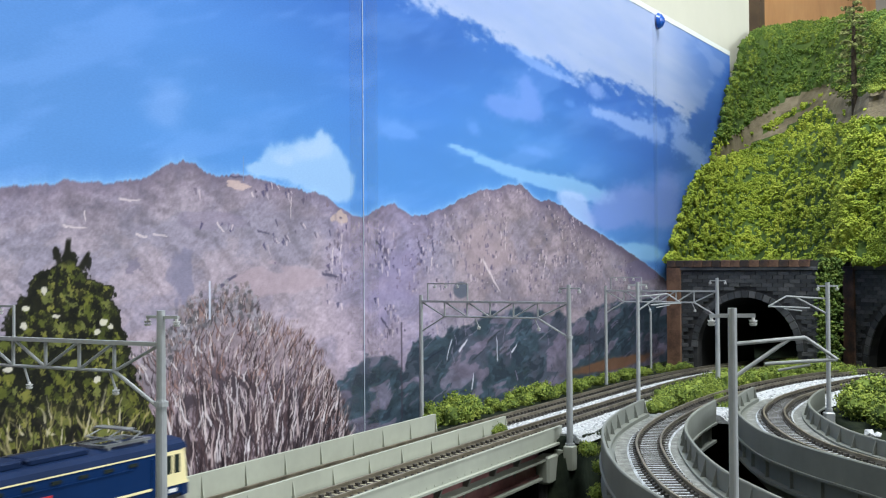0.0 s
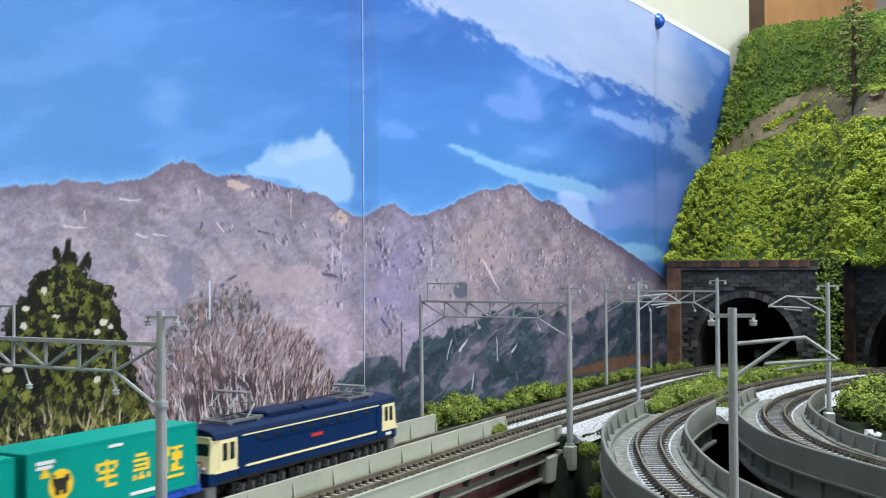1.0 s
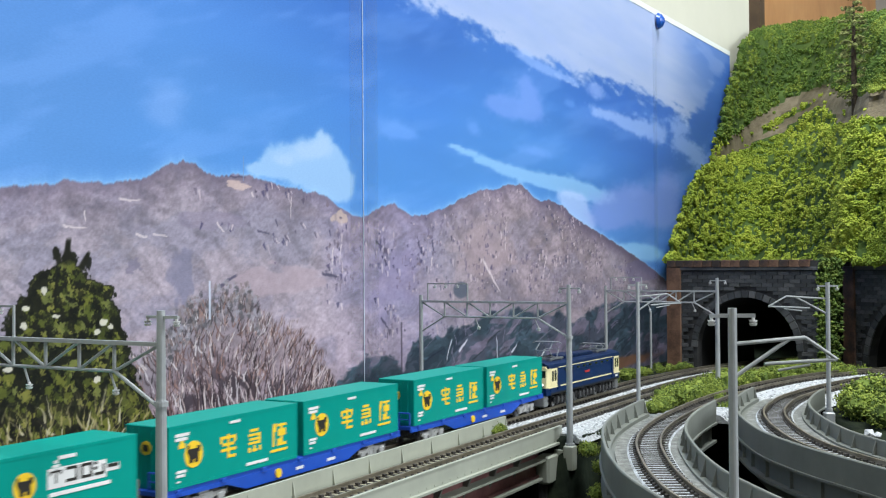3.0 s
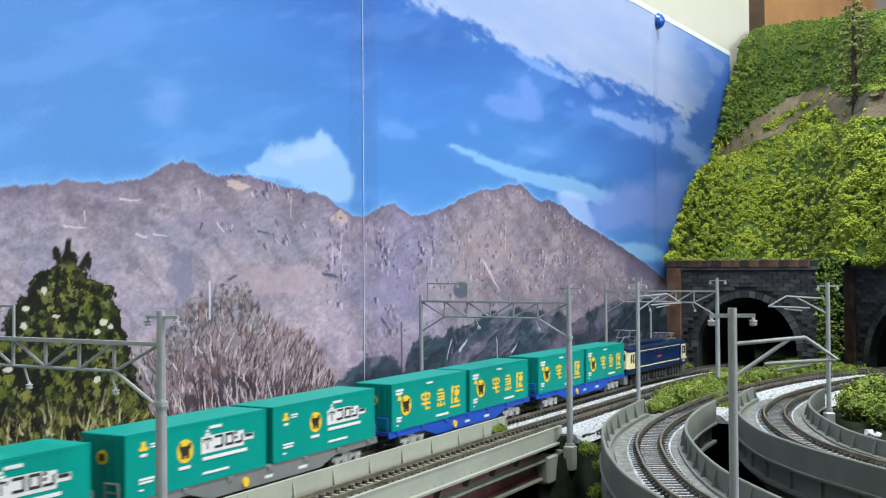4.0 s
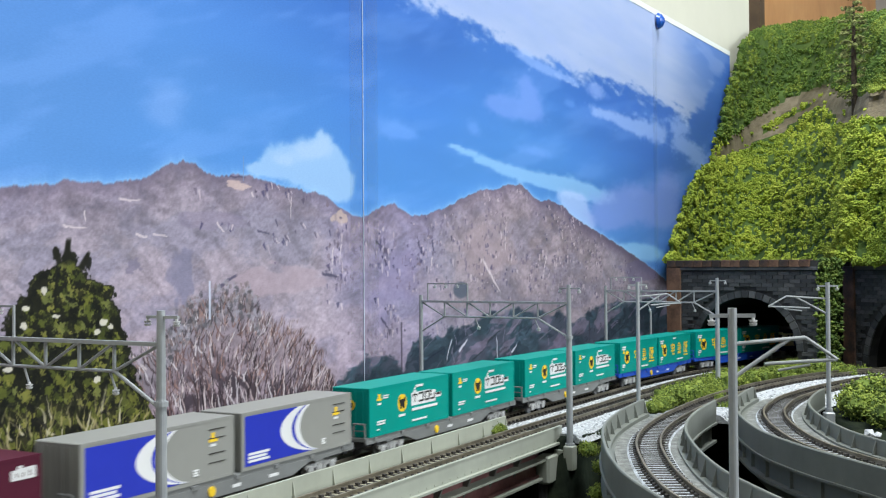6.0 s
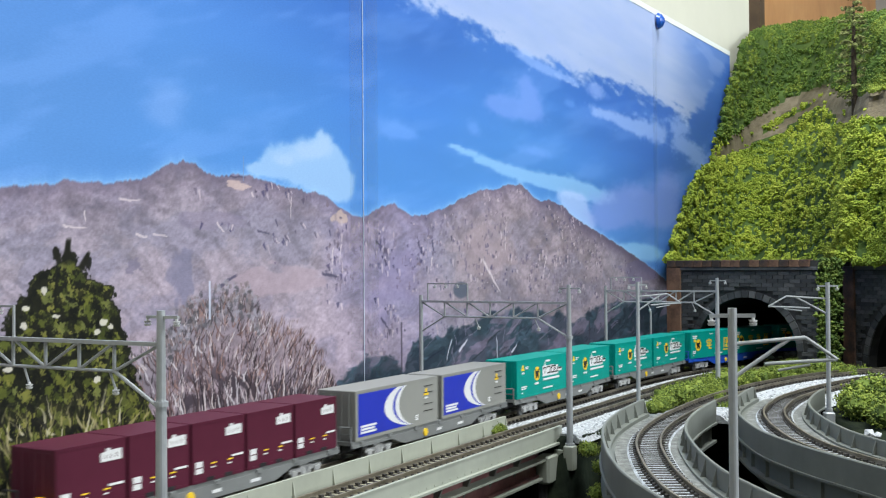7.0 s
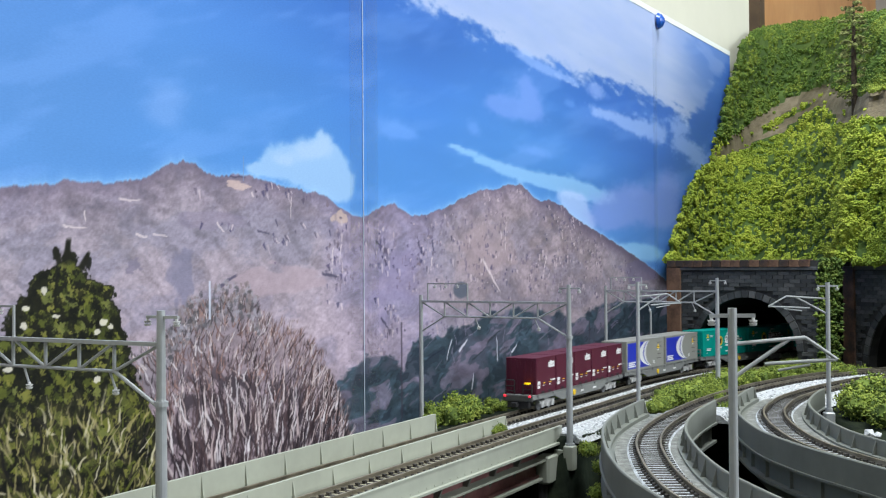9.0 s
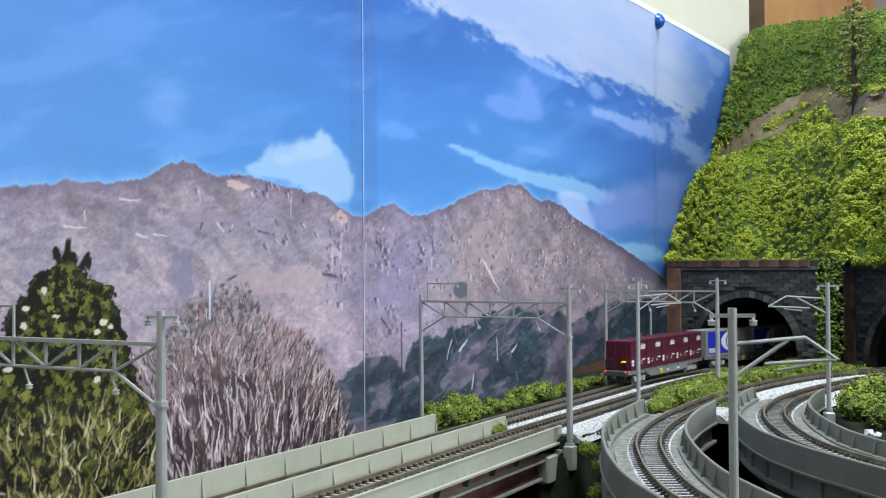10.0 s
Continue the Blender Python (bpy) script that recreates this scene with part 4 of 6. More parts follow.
def girder_bridge(label, line, z, s0, s1, wl, wr, top_l, top_r, depth, pitch, plates):
    """A plate girder bridge of one track: deck, two ribbed side plates, flanges and girders below."""
    b = thing("girder_bridge", label, "railway bridge", group="plate girder bridges")
    part("deck", sweep(Shape(), line, rect(wr + 0.6, wl - 0.6, -5.6, -4.4), s0, s1, z, 40), CONCRETE, b)
    part("track_bed", sweep(Shape(), line, rect(-11.0, 11.0, -4.4, -2.45), s0, s1, z, 40), DECKBED, b, "sandy grey strip between the sleepers")
    for side, top in ((wl, top_l), (wr, top_r))[:plates]:
        d = 1 if side > 0 else -1
        end = s1 - 5 if plates == 2 and d > 0 else s1
        prof = [(side, -8.0 - z), (side, top - 0.5 - z), (side + 0.2 * d, top - 0.5 - z), (side + 0.2 * d, top - z), (side - 1.1 * d, top - z), (side - 1.1 * d, top - 0.5 - z), (side - 0.9 * d, -8.0 - z)]
        w = part("side_plate", sweep(Shape(), line, prof, s0, end, z, 60), CONCRETE, b)
        part("bottom_flange", sweep(Shape(), line, rect(min(side, side + 1.6 * d), max(side, side + 1.6 * d), -8.9 - z, -8.0 - z), s0, end, z, 60), CONCRETE, b)
        part("inner_ledge", sweep(Shape(), line, rect(min(side - 0.9 * d, side - 2.6 * d), max(side - 0.9 * d, side - 2.2 * d), -4.4, -3.7), s0, end, z, 60), CONCRETE, b)
        rib = Shape()
        hgt = top - z
        v = [(-0.3, 0, -3.7), (0.3, 0, -3.7), (0.3, 0, hgt - 0.8), (-0.3, 0, hgt - 0.8), (-0.3, -1.3 * d, -3.7), (0.3, -1.3 * d, -3.7), (0.3, -0.25 * d, hgt - 0.8), (-0.3, -0.25 * d, hgt - 0.8)]
        rib.add(v, [(3, 2, 1, 0), (4, 5, 6, 7), (0, 1, 5, 4), (1, 2, 6, 5), (2, 3, 7, 6), (3, 0, 4, 7)])
        me = rib.mesh("rib", CONCRETE)
        s = end - 0.4
        while s > s0:
            c = line.at(s)
            r = part("rib", me, None, w)
            r.location = (c[0] * MM, (c[1] + side - 0.9 * d) * MM, z * MM)
            s -= pitch
        rivets = Shape()
        s = end - 3
        while s > end - 330:
            c = line.at(s)
            rivets.box(c[0] - 0.3, c[0] + 0.3, c[1] + side + (0 if d > 0 else -0.25), c[1] + side + (0.25 if d > 0 else 0), -7.4, -6.9)
            s -= 5.8
        part("rivets", rivets, CONCRETE, w)
    for side in (wl * 0.55, wr * 0.55):
        part("main_girder", sweep(Shape(), line, [(side - 2.5, -depth - z), (side + 2.5, -depth - z), (side + 2.5, -depth + 1 - z), (side + 0.5, -depth + 1 - z), (side + 0.5, -4.8), (side - 0.5, -4.8), (side - 0.5, -depth + 1 - z), (side - 2.5, -depth + 1 - z)],
                                s0, s1 - 14, z, 80), RUST, b, "red-brown girder under the deck")
    brace = Shape()
    brace.add([(-0.6, wr + 1, -8.2), (0.6, wr + 1, -8.2), (0.6, wl - 1, -8.2), (-0.6, wl - 1, -8.2), (-0.6, wr * 0.5, -depth + 1), (0.6, wr * 0.5, -depth + 1), (0.6, wl * 0.5, -depth + 1), (-0.6, wl * 0.5, -depth + 1)],
              [(0, 1, 2, 3), (7, 6, 5, 4), (0, 4, 5, 1), (1, 5, 6, 2), (2, 6, 7, 3), (3, 7, 4, 0)])
    me = brace.mesh("cross_brace", CONCRETE_DARK)
    s = s1 - 40
    while s > s1 - 420:
        c = line.at(s)
        part("cross_brace", me, None, b).location = (c[0] * MM, c[1] * MM, 0)
        s -= 23.2
    part("lower_flange", sweep(Shape(), line, rect(wr * 0.55 - 4.5, wr * 0.55 + 3.5, -depth - 1 - z, -depth - z), s0, s1 - 14, z, 80), CONCRETE, b)
    part("middle_flange", sweep(Shape(), line, rect(wr * 0.55 - 6.0, wr * 0.55 - 0.6, -14.6 - z, -13.7 - z), s0, s1 - 9, z, 80), CONCRETE, b)
    return b


girder_bridge("grey-green plate girder bridge of the back track", FAR, Z_FAR, 20, 900 + 438, 13.3, -11.4, 4.0, 1.0, 21, 22.6, 1)
girder_bridge("grey-green plate girder bridge with red-brown girders", NEAR, Z_NEAR, 20, 900 + 464, 13.4, -13.2, 1.9, -1.2, 22, 23.4, 2)


def pier(x, y):
    p = thing("bridge_pier", "grey bridge pier block under the girders", "bridge pier", (x, y, -58), group="bridge piers")
    for y0, y1 in ((-13.0, -6.5), (9.0, 27.0)):
        # Shafts borrow the dark mortar colour in place of the shade below the caps.
        shaft = part("shaft", Shape().box(2, 16, y0 + 2.5, y1 - 0.5, 0, 33, 1.0), MORTAR, p, "pier shaft toned dark for the shade under the bridge")
        part("cap", Shape().box(1, 20, y0, y1, 33, 45.5, 1.0), CONCRETE, shaft)


for x in (440, 191, -60, -310, -560, -810):
    pier(x + 4.5, -27)


def viaduct(label, line, s0, s1l, s1r, wl, wr, top):
    """A curved single-track viaduct: trough, tall outer walls with buttress ribs, ledges and fascia."""
    v = thing("curved_viaduct", label, "railway viaduct", group="curved viaducts")
    s1 = max(s1l, s1r)
    part("deck", sweep(Shape(), line, rect(wr, wl, -6.0, -3.6), s0, s1, 0, 5), CONCRETE_DARK, v)
    part("gravel_bed", sweep(Shape(), line, [(-9.4, -3.6), (9.4, -3.6), (8.1, -2.4), (-8.1, -2.4)], s0, s1, 0, 5), VIADUCT_BED, v, "pale grey gravel strip between the sleepers")
    part("gravel_shoulder", sweep(Shape(), line, rect(-13.4, 13.4, -3.6, -2.9), s0, s1, 0, 5), BED, v, "grey gravel shoulder")
    for side, end in ((wl, s1l), (wr, s1r)):
        d = 1 if side > 0 else -1
        prof = [(side - 0.2 * d, -5.6), (side, -5.2), (side, top - 0.4), (side - 0.3 * d, top), (side - 1.1 * d, top), (side - 1.3 * d, top - 0.4), (side - 1.2 * d, -3.6), (side - 1.2 * d, -5.6)]
        w = part("side_wall", sweep(Shape(), line, prof, s0, end, 0, 3.5), CONCRETE_DARK, v)
        part("inner_ledge", sweep(Shape(), line, rect(min(side - 1.2 * d, side - 3.8 * d), max(side - 1.2 * d, side - 3.8 * d), -3.6, -1.9), s0, end, 0, 4), CONCRETE_DARK, v)
        for zz, hh, out in ((-6.5, 0.9, 0.8), (-15.6, 1.3, 0.2)):
            part("fascia_band", sweep(Shape(), line, rect(min(side - 3.2 * d, side + out * d), max(side - 3.2 * d, side + out * d), zz, zz + hh), s0, end, 0, 4), CONCRETE_DARK, v)
        rib = Shape()
        b0 = [(-0.35, 0, -1.9), (0.35, 0, -1.9), (0.35, 0, top - 0.8), (-0.35, 0, top - 0.8), (-0.35, -1.9 * d, -1.9), (0.35, -1.9 * d, -1.9), (0.35, -0.2 * d, top - 0.8), (-0.35, -0.2 * d, top - 0.8)]
        rib.add(b0, [(3, 2, 1, 0), (4, 5, 6, 7), (0, 1, 5, 4), (1, 2, 6, 5), (2, 3, 7, 6), (3, 0, 4, 7)])
        part("web_plate", sweep(Shape(), line, rect(min(side - 3.4 * d, side - 2.6 * d), max(side - 3.4 * d, side - 2.6 * d), -14.4, -6.4), s0, end, 0, 4), CONCRETE_DARK, v)
        stiff = Shape().box(-0.4, 0.4, min(-1.6 * d, 0.4 * d), max(-1.6 * d, 0.4 * d), -14.4, -6.5).mesh("stiffener", CONCRETE_DARK)
        me = rib.mesh("rib", CONCRETE_DARK)
        s = end - 6
        while s > s0:
            c, h = line.at(s), line.heading(s)
            a = side - 1.6 * d
            r = part("stiffener", stiff, None, v)
            r.matrix_basis = pose((c[0] - h[1] * a) * MM, (c[1] + h[0] * a) * MM, 0, 0, 0, math.degrees(math.atan2(h[1], h[0])))
            s -= 21.0
        s = end - 0.4
        while s > s0:
            c, h = line.at(s), line.heading(s)
            a = side - 1.2 * d
            r = part("rib", me, None, w)
            r.matrix_basis = pose((c[0] - h[1] * a) * MM, (c[1] + h[0] * a) * MM, 0, 0, 0, math.degrees(math.atan2(h[1], h[0])))
            s -= 17.0
    part("box_girder", sweep(Shape(), line, [(wr + 5, -15), (wr + 8, -24), (wl - 8, -24), (wl - 5, -15), (wl - 5, -6), (wr + 5, -6)], s0, s1 - 4, 0, 6), CONCRETE_DARK, v)
    s = s1 - 25
    while s > s0:
        c = line.at(s)
        part("column", Shape().tube((c[0], c[1], -62), (c[0], c[1], -23), 6, 5.5, 14), CONCRETE_DARK, v)
        s -= 120
    return v


viaduct("grey curved viaduct trough of the outer track", THIRD, 5, 510, 520, 18.8, -15.5, 5.0)
viaduct("grey curved viaduct trough of the inner track", FOURTH, 5, 394, 404, 19.5, -16.8, 4.2)

# ---- tunnel portals ----


def tunnel_portal(label, x, y, heading, left, right, mid, R, zc, bricks_from, bricks_to):
    """A dark brick portal; local x runs to its right, y into the hill."""
    a = math.radians(heading)
    p = thing("tunnel_portal", label, "tunnel portal", (x, y, 0), math.degrees(math.atan2(-math.cos(a), -math.sin(a))), group="tunnel portals")
    top = 73.1
    arch = [(mid + R * math.cos(t), zc + R * math.sin(t)) for t in np.linspace(math.pi, 0, 25)]
    outline = [(left, -14), (mid - R, -14)] + arch + [(mid + R, -14), (right, -14), (right, top), (left, top)]
    part("backing_wall", Shape().prism(outline, "y", 1.0, 9.0), MORTAR, p)
    # The lining's colour carries the tunnel's darkness.
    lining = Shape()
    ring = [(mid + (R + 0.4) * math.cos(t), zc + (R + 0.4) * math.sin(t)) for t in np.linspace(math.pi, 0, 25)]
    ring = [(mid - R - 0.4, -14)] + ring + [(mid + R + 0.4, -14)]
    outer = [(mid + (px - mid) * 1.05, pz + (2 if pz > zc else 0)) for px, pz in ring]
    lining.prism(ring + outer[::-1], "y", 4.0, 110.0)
    part("lining", lining, BLACK, p, "tunnel lining coloured black for the unlit depth")
    # voussoirs round the arch
    n = 23
    for i in range(n):
        t0, t1 = math.pi * (i + 0.06) / n, math.pi * (i + 0.94) / n
        q = [(mid + r * math.cos(t), zc + r * math.sin(t)) for r, t in ((R - 0.3, t0), (R + 4.6, t0), (R + 4.6, t1), (R - 0.3, t1))]
        part("voussoir", Shape().prism(q, "y", 0.0, 1.4), BRICK, p)
    bw, bh = 8.4, 2.9
    shared = {}
    row = 0
    z = -10.0
    while z + bh < top - 7:
        px = left + (bw / 2 if row % 2 else 0) - bw
        while px < right:
            x0, x1 = max(left, px + 0.2), min(right, px + bw - 0.2)
            cx, cz = (x0 + x1) / 2, z + bh / 2
            dx = max(x0 - mid, mid - x1, 0.0) if not x0 < mid < x1 else 0.0
            inside = math.hypot(dx, max(0, z - zc)) < R + 4.7 if z > zc else dx < R
            if x1 - x0 > 1 and not inside and bricks_from <= cx <= bricks_to:
                key = round(x1 - x0, 1)
                if key not in shared:
                    shared[key] = Shape().box(-key / 2, key / 2, 0, 1.4, 0.12, bh - 0.12, 0.12).mesh("brick", BRICK)
                b = part("brick", shared[key], None, p)
                b.location = (cx * MM, random.uniform(-0.15, 0.15) * MM, z * MM)
            px += bw
        z += bh
        row += 1
    # cornice and a weathered coping
    part("cornice", Shape().box(left - 0.5, right + 0.5, -1.2, 6, top - 7, top - 4.6, 0.3), BRICK, p)
    cx = left
    cap = Shape().box(0.15, 7.3, -1.8, 8, top - 4.6, top + 0.6, 0.3).mesh("coping_stone", BRICK_RED)
    while cx < right - 7:
        part("coping_stone", cap, None, p).location = (cx * MM, 0, 0)
        cx += 7.45
    # pilaster at the free end
    part("pilaster", Shape().box(left - 0.4, left + 11.5, -1.6, 8, -14, top - 4.8, 0.5), BRICK_RED, p, "rusty brown pilaster")
    return p


tunnel_portal("dark brick double-track tunnel portal with rusty coping", 824.5, -28.2, 10, -53.5, 64, 9.4, 38.9, 7.4, -60, 72)
tunnel_portal("dark brick double-track tunnel portal beside ivy", 830, -145.9, 40, -58.8, 87.3, 14.5, 50.4, -3.7, -64, 29)

# ---- the hill ----
HILL_SIZE = 1.0505
HILL_BASE = Line([(795, 16), (786, -40), (777, -92), (806, -112), (778, -160), (752, -198), (720, -255), (690, -315), (668, -380)], 4)
V_KNOTS = [0, 0.10, 0.22, 0.32, 0.40, 0.50, 0.64, 0.78, 0.88, 1.0]
V_BACK = [2, 8, 14, 24, 46, 54, 64, 84, 112, 200]
V_Z = [72, 98, 124, 140, 150, 176, 208, 246, 262, 268]
V_SHIFT = [-2, -9, -16, -22, -26, -30, -35, -41, -46, -42]


def hill_point(u, v):
    b = HILL_BASE.at(u * HILL_BASE.length)
    back, z, sh = np.interp(v, V_KNOTS, V_BACK), np.interp(v, V_KNOTS, V_Z), np.interp(v, V_KNOTS, V_SHIFT)
    rise = 34 * min(1, u / 0.34) * math.exp(-((v - 0.42) / 0.13) ** 2)
    w = max(0.0, 1 - u / 0.5)
    lump = 11 * (noise.noise((b[0] * 0.03 + u * 9, v * 6, 1.7))) * min(1, u * 8) + 4 * noise.noise((u * 22, v * 13, 4.2)) + 5.5 * noise.noise((u * 52, v * 30, 8.1)) * min(1, u * 12)
    p = np.array([b[0] + back + lump * 0.9, b[1] + sh * w - 0.16 * back * (1 - w), z + rise + lump * 0.5])
    # towards the sheet the slope runs back until it touches the paper
    away = p - np.array([0, -230.2, 72.2])
    touch = max(HILL_SIZE, 268.0 / away[1]) if away[1] > 60 else HILL_SIZE
    near = soft(0.32, 0.0, u)
    return np.array([0, -230.2, 72.2]) + away * (HILL_SIZE * (1 - near) + touch * near)


def is_path(u, v):
    c = 0.41 + 0.12 * min(1, u / 0.19) - 0.09 * min(1, max(0, u - 0.2) / 0.05)
    half = 0.018 + 0.05 * min(1, u / 0.12) * (1 + 0.35 * noise.noise((u * 14, v * 9, 2)))
    strip = abs(v - c + 0.02) < 0.012 and 0.09 < u < 0.17
    return abs(v - c) < half and not strip


def hill():
    h = thing("hill", "steep hollow model hill covered in green foam with a bare path", "hill", (0, 0, 0))
    nu, nv = 110, 70
    turf, path = Shape(), Shape()
    P = [[hill_point(i / (nu - 1), j / (nv - 1)) for j in range(nv)] for i in range(nu)]
    for i in range(nu - 1):
        for j in range(nv - 1):
            s = path if is_path((i + 0.5) / (nu - 1), (j + 0.5) / (nv - 1)) else turf
            s.add([P[i][j], P[i + 1][j], P[i + 1][j + 1], P[i][j + 1]], [(0, 1, 2, 3)])
    # flank towards the print, top and rear
    flank = []
    for j in range(nv):
        a = P[0][j]
        slope = (a[1] + 230.2) / a[0]
        flank.append((max(a[0] + 4, min(1400.0, 271.0 / slope + 30)), 41.0, a[2] * 0.9 - 8))
    for j in range(nv - 1):
        a, b, fa, fb = P[0][j], P[0][j + 1], flank[j], flank[j + 1]
        turf.add([a, b, fb, fa], [(0, 1, 2, 3)])
        turf.add([fa, fb, (1420, 36, fb[2] * 0.92), (1420, 36, fa[2] * 0.92)], [(0, 1, 2, 3)])
    for i in range(nu - 1):
        a, b = P[i][-1], P[i + 1][-1]
        ra, rb = (1420, 36 - 600 * i / (nu - 1), 235), (1420, 36 - 600 * (i + 1) / (nu - 1), 235)
        turf.add([a, b, rb, ra], [(0, 1, 2, 3)])
        turf.add([ra, rb, (1450, rb[1], -62), (1450, ra[1], -62)], [(0, 1, 2, 3)])
    turf.add([flank[0], (1420, 36, flank[0][2] * 0.92), (1450, 36, -62), (flank[0][0], 41, -62)], [(0, 1, 2, 3)])
    a = P[-1]
    turf.add([tuple(q) for q in a] + [(1420, -564, 235), (1450, -564, -62), (760, -420, -62)], [tuple(range(len(a) + 3))])
    part("turf", turf, TURF, h, "green flocked slope", smooth=True)
    part("earth_path", path, PATHWAY, h, "bare brown earth path across the slope", smooth=True)
    rng = np.random.RandomState(5)
    low, deep = [], []
    for k in range(7800):
        u, v = rng.rand() * 0.62, rng.rand() * 0.93
        if is_path(u, v) and rng.rand() > 0.04:
            continue
        p = hill_point(u, v)
        r = rng.uniform(2.0, 4.4) * (0.55 if is_path(u, v) else 1.0)
        # Above this line the foam takes the deeper, shade-toned green.
        c = 0.43 + 0.1 * min(1, u / 0.19) + 0.06 * noise.noise((u * 9, v * 4, 0.3))
        (deep if v > c else low).append((*p, r))
    # foam that hangs over the portal and up the flank
    for k in range(300):
        u = rng.rand() * 0.6
        p = hill_point(u, 0.0)
        low.append((p[0] - rng.uniform(-1, 4), p[1], p[2] + rng.uniform(0.0, 4.0), rng.uniform(2.0, 3.6)))
    for k in range(260):
        v = rng.rand() * 0.9
        p = hill_point(0, v)
        (deep if v > 0.47 else low).append((p[0] + rng.uniform(-2, 16), p[1] + rng.uniform(0, 3), p[2] - rng.uniform(0, 4), rng.uniform(2.2, 3.8)))
    for name, data, mat in (("foam_lower", low, FOAM), ("foam_upper", deep, FOAM_DEEP)):
        d = np.array(data)
        s = Shape().blobs(d[:, :3], d[:, 3] * 0.7, 0.25, rng)
        for _ in range(15):
            way = rng.normal(size=(len(d), 3)) + np.array([-0.75, -0.25, 0.55])
            way *= (d[:, 3:] * rng.uniform(0.62, 1.0, (len(d), 1))) / np.linalg.norm(way, axis=1, keepdims=True)
            s.blobs(d[:, :3] + way, rng.uniform(0.5, 1.25, len(d)), 0.5, rng, True)
        tagged(part(name, s, mat, h), "crumbly green foam foliage", kind="stuff")
    # ivy between the portals
    iv = []
    for k in range(1300):
        t = rng.rand()
        z = rng.uniform(-4, 74)
        iv.append((813 + 23 * t + rng.uniform(-2, 2), -92 - 10 * t + rng.uniform(-3, 3), z, rng.uniform(0.8, 1.9)))
    d = np.array(iv)
    tagged(part("ivy", Shape().blobs(d[:, :3], d[:, 3], 0.4, rng, True), IVY, h), "dark green ivy strip between the portals", kind="stuff")


hill()

# ---- shrubs ----


def bush_mesh(seed, n=330):
    rng = np.random.RandomState(seed)
    c, r = [], []
    lobes = [(rng.uniform(-0.55, 0.55), rng.uniform(-0.45, 0.45), rng.uniform(0.25, 0.6), rng.uniform(0.35, 0.55)) for _ in range(6)]
    for _ in range(n):
        lx, ly, lz, lr = lobes[rng.randint(6)]
        d = rng.normal(size=3)
        d /= np.linalg.norm(d)
        q = np.array([lx, ly, lz]) + d * lr * rng.uniform(0.75, 1.08)
        if q[2] < -0.05:
            q[2] = rng.uniform(-0.05, 0.15)
        c.append(q * 10)
        r.append(rng.uniform(0.4, 0.8))
    core = [(np.array(l[:3]) * 10, l[3] * 8.3) for l in lobes]
    s = Shape().blobs(c, r, 0.45, rng, True)
    c = np.array(c)
    for _ in range(3):
        s.blobs(c + rng.normal(size=c.shape) * 0.8, rng.uniform(0.25, 0.5, len(c)), 0.5, rng, True)
    s.blobs([q for q, _ in core], [w for _, w in core], 0.12, rng)
    return s.mesh("foliage", FOAM_BUSH)


BUSHES = [bush_mesh(s) for s in range(40, 46)]


def bush(x, y, size, z=None, label="small bright green foam bush beside the track"):
    i = random.randrange(6)
    b = new("bush", BUSHES[i])
    k = size / 10.0
    zz = float(ground_z(np.array(float(x)), np.array(float(y)))) if z is None else z
    b.matrix_basis = pose(x * MM, y * MM, zz * MM, 0, 0, random.uniform(0, 360)) @ Matrix.Diagonal((k, k, k * random.uniform(0.85, 1.1), 1))
    tagged(b, label, "bush", "foam bushes")


random.seed(11)
for x in range(456, 860, 15):
    bend = max(0, x - X0) ** 2 / (2 * RB)
    tall = random.uniform(10, 12.5) if 470 < x < 505 or 565 < x < 605 else random.uniform(4.5, 7.5)
    bush(x, 25 - bend + random.uniform(-2, 4), tall, label="bright green foam bush between track and print")
    if x % 2:
        bush(x + 6, 33 - bend * 0.7, random.uniform(5, 7.5), label="bright green foam bush between track and print")
for i in range(19):
    s = 1065 + 390 + i * 13
    a, t = NEAR.at(s + 50), THIRD.at(THIRD.near(*NEAR.at(s + 50)))
    wide = np.linalg.norm(a - t)
    if wide > 24:
        m = a * 0.53 + t * 0.47
        bush(m[0], m[1], min(11, wide * 0.27) * random.uniform(0.85, 1.15))
for x, y, s in ((604, -147, 14), (585, -153, 15), (640, -153, 19), (612, -161, 21), (668, -161, 18), (560, -166, 16), (590, -176, 21), (640, -177, 21), (690, -177, 17), (545, -181, 14), (570, -195, 18), (620, -200, 18)):
    bush(x, y, s, label="large bright green foam bush on the bank")
for x, y, s in ((776, -81, 10.5), (790, -75, 11.5), (766, -96, 9), (776, -112, 11.5), (790, -108, 11.5), (747, -84, 8), (766, -116, 9.5), (803, -96, 12.5), (798, -121, 9)):
    bush(x, y, s, label="green foam bush before the tunnel portals")
for x, y, s in ((604, -79, 9), (572, -88, 8), (630, -70, 9), (548, -95, 8), (655, -62, 9)):
    bush(x, y, s, label="dark green foam bush in the hollow between the viaducts")
for x, y, s, z in ((558, -53, 7, -6), (566, -51, 8, -6), (574, -53, 9, -6), (449, -15, 5.5, -6), (455, -55, 6, -12), (462, -60, 7, -20), (452, -63, 7, -30), (700, -60, 7, -6)):
    bush(x, y, s, z, "small green foam tuft at the bridge end")

rock = part("rock", Shape().blobs([(515, -163, -4.5), (519, -166, -5)], [2.6, 2.0], 0.3, np.random.RandomState(3)), PALE_ROCK)
tagged(rock, "small pale rock on the bank beside the bushes", "rock")

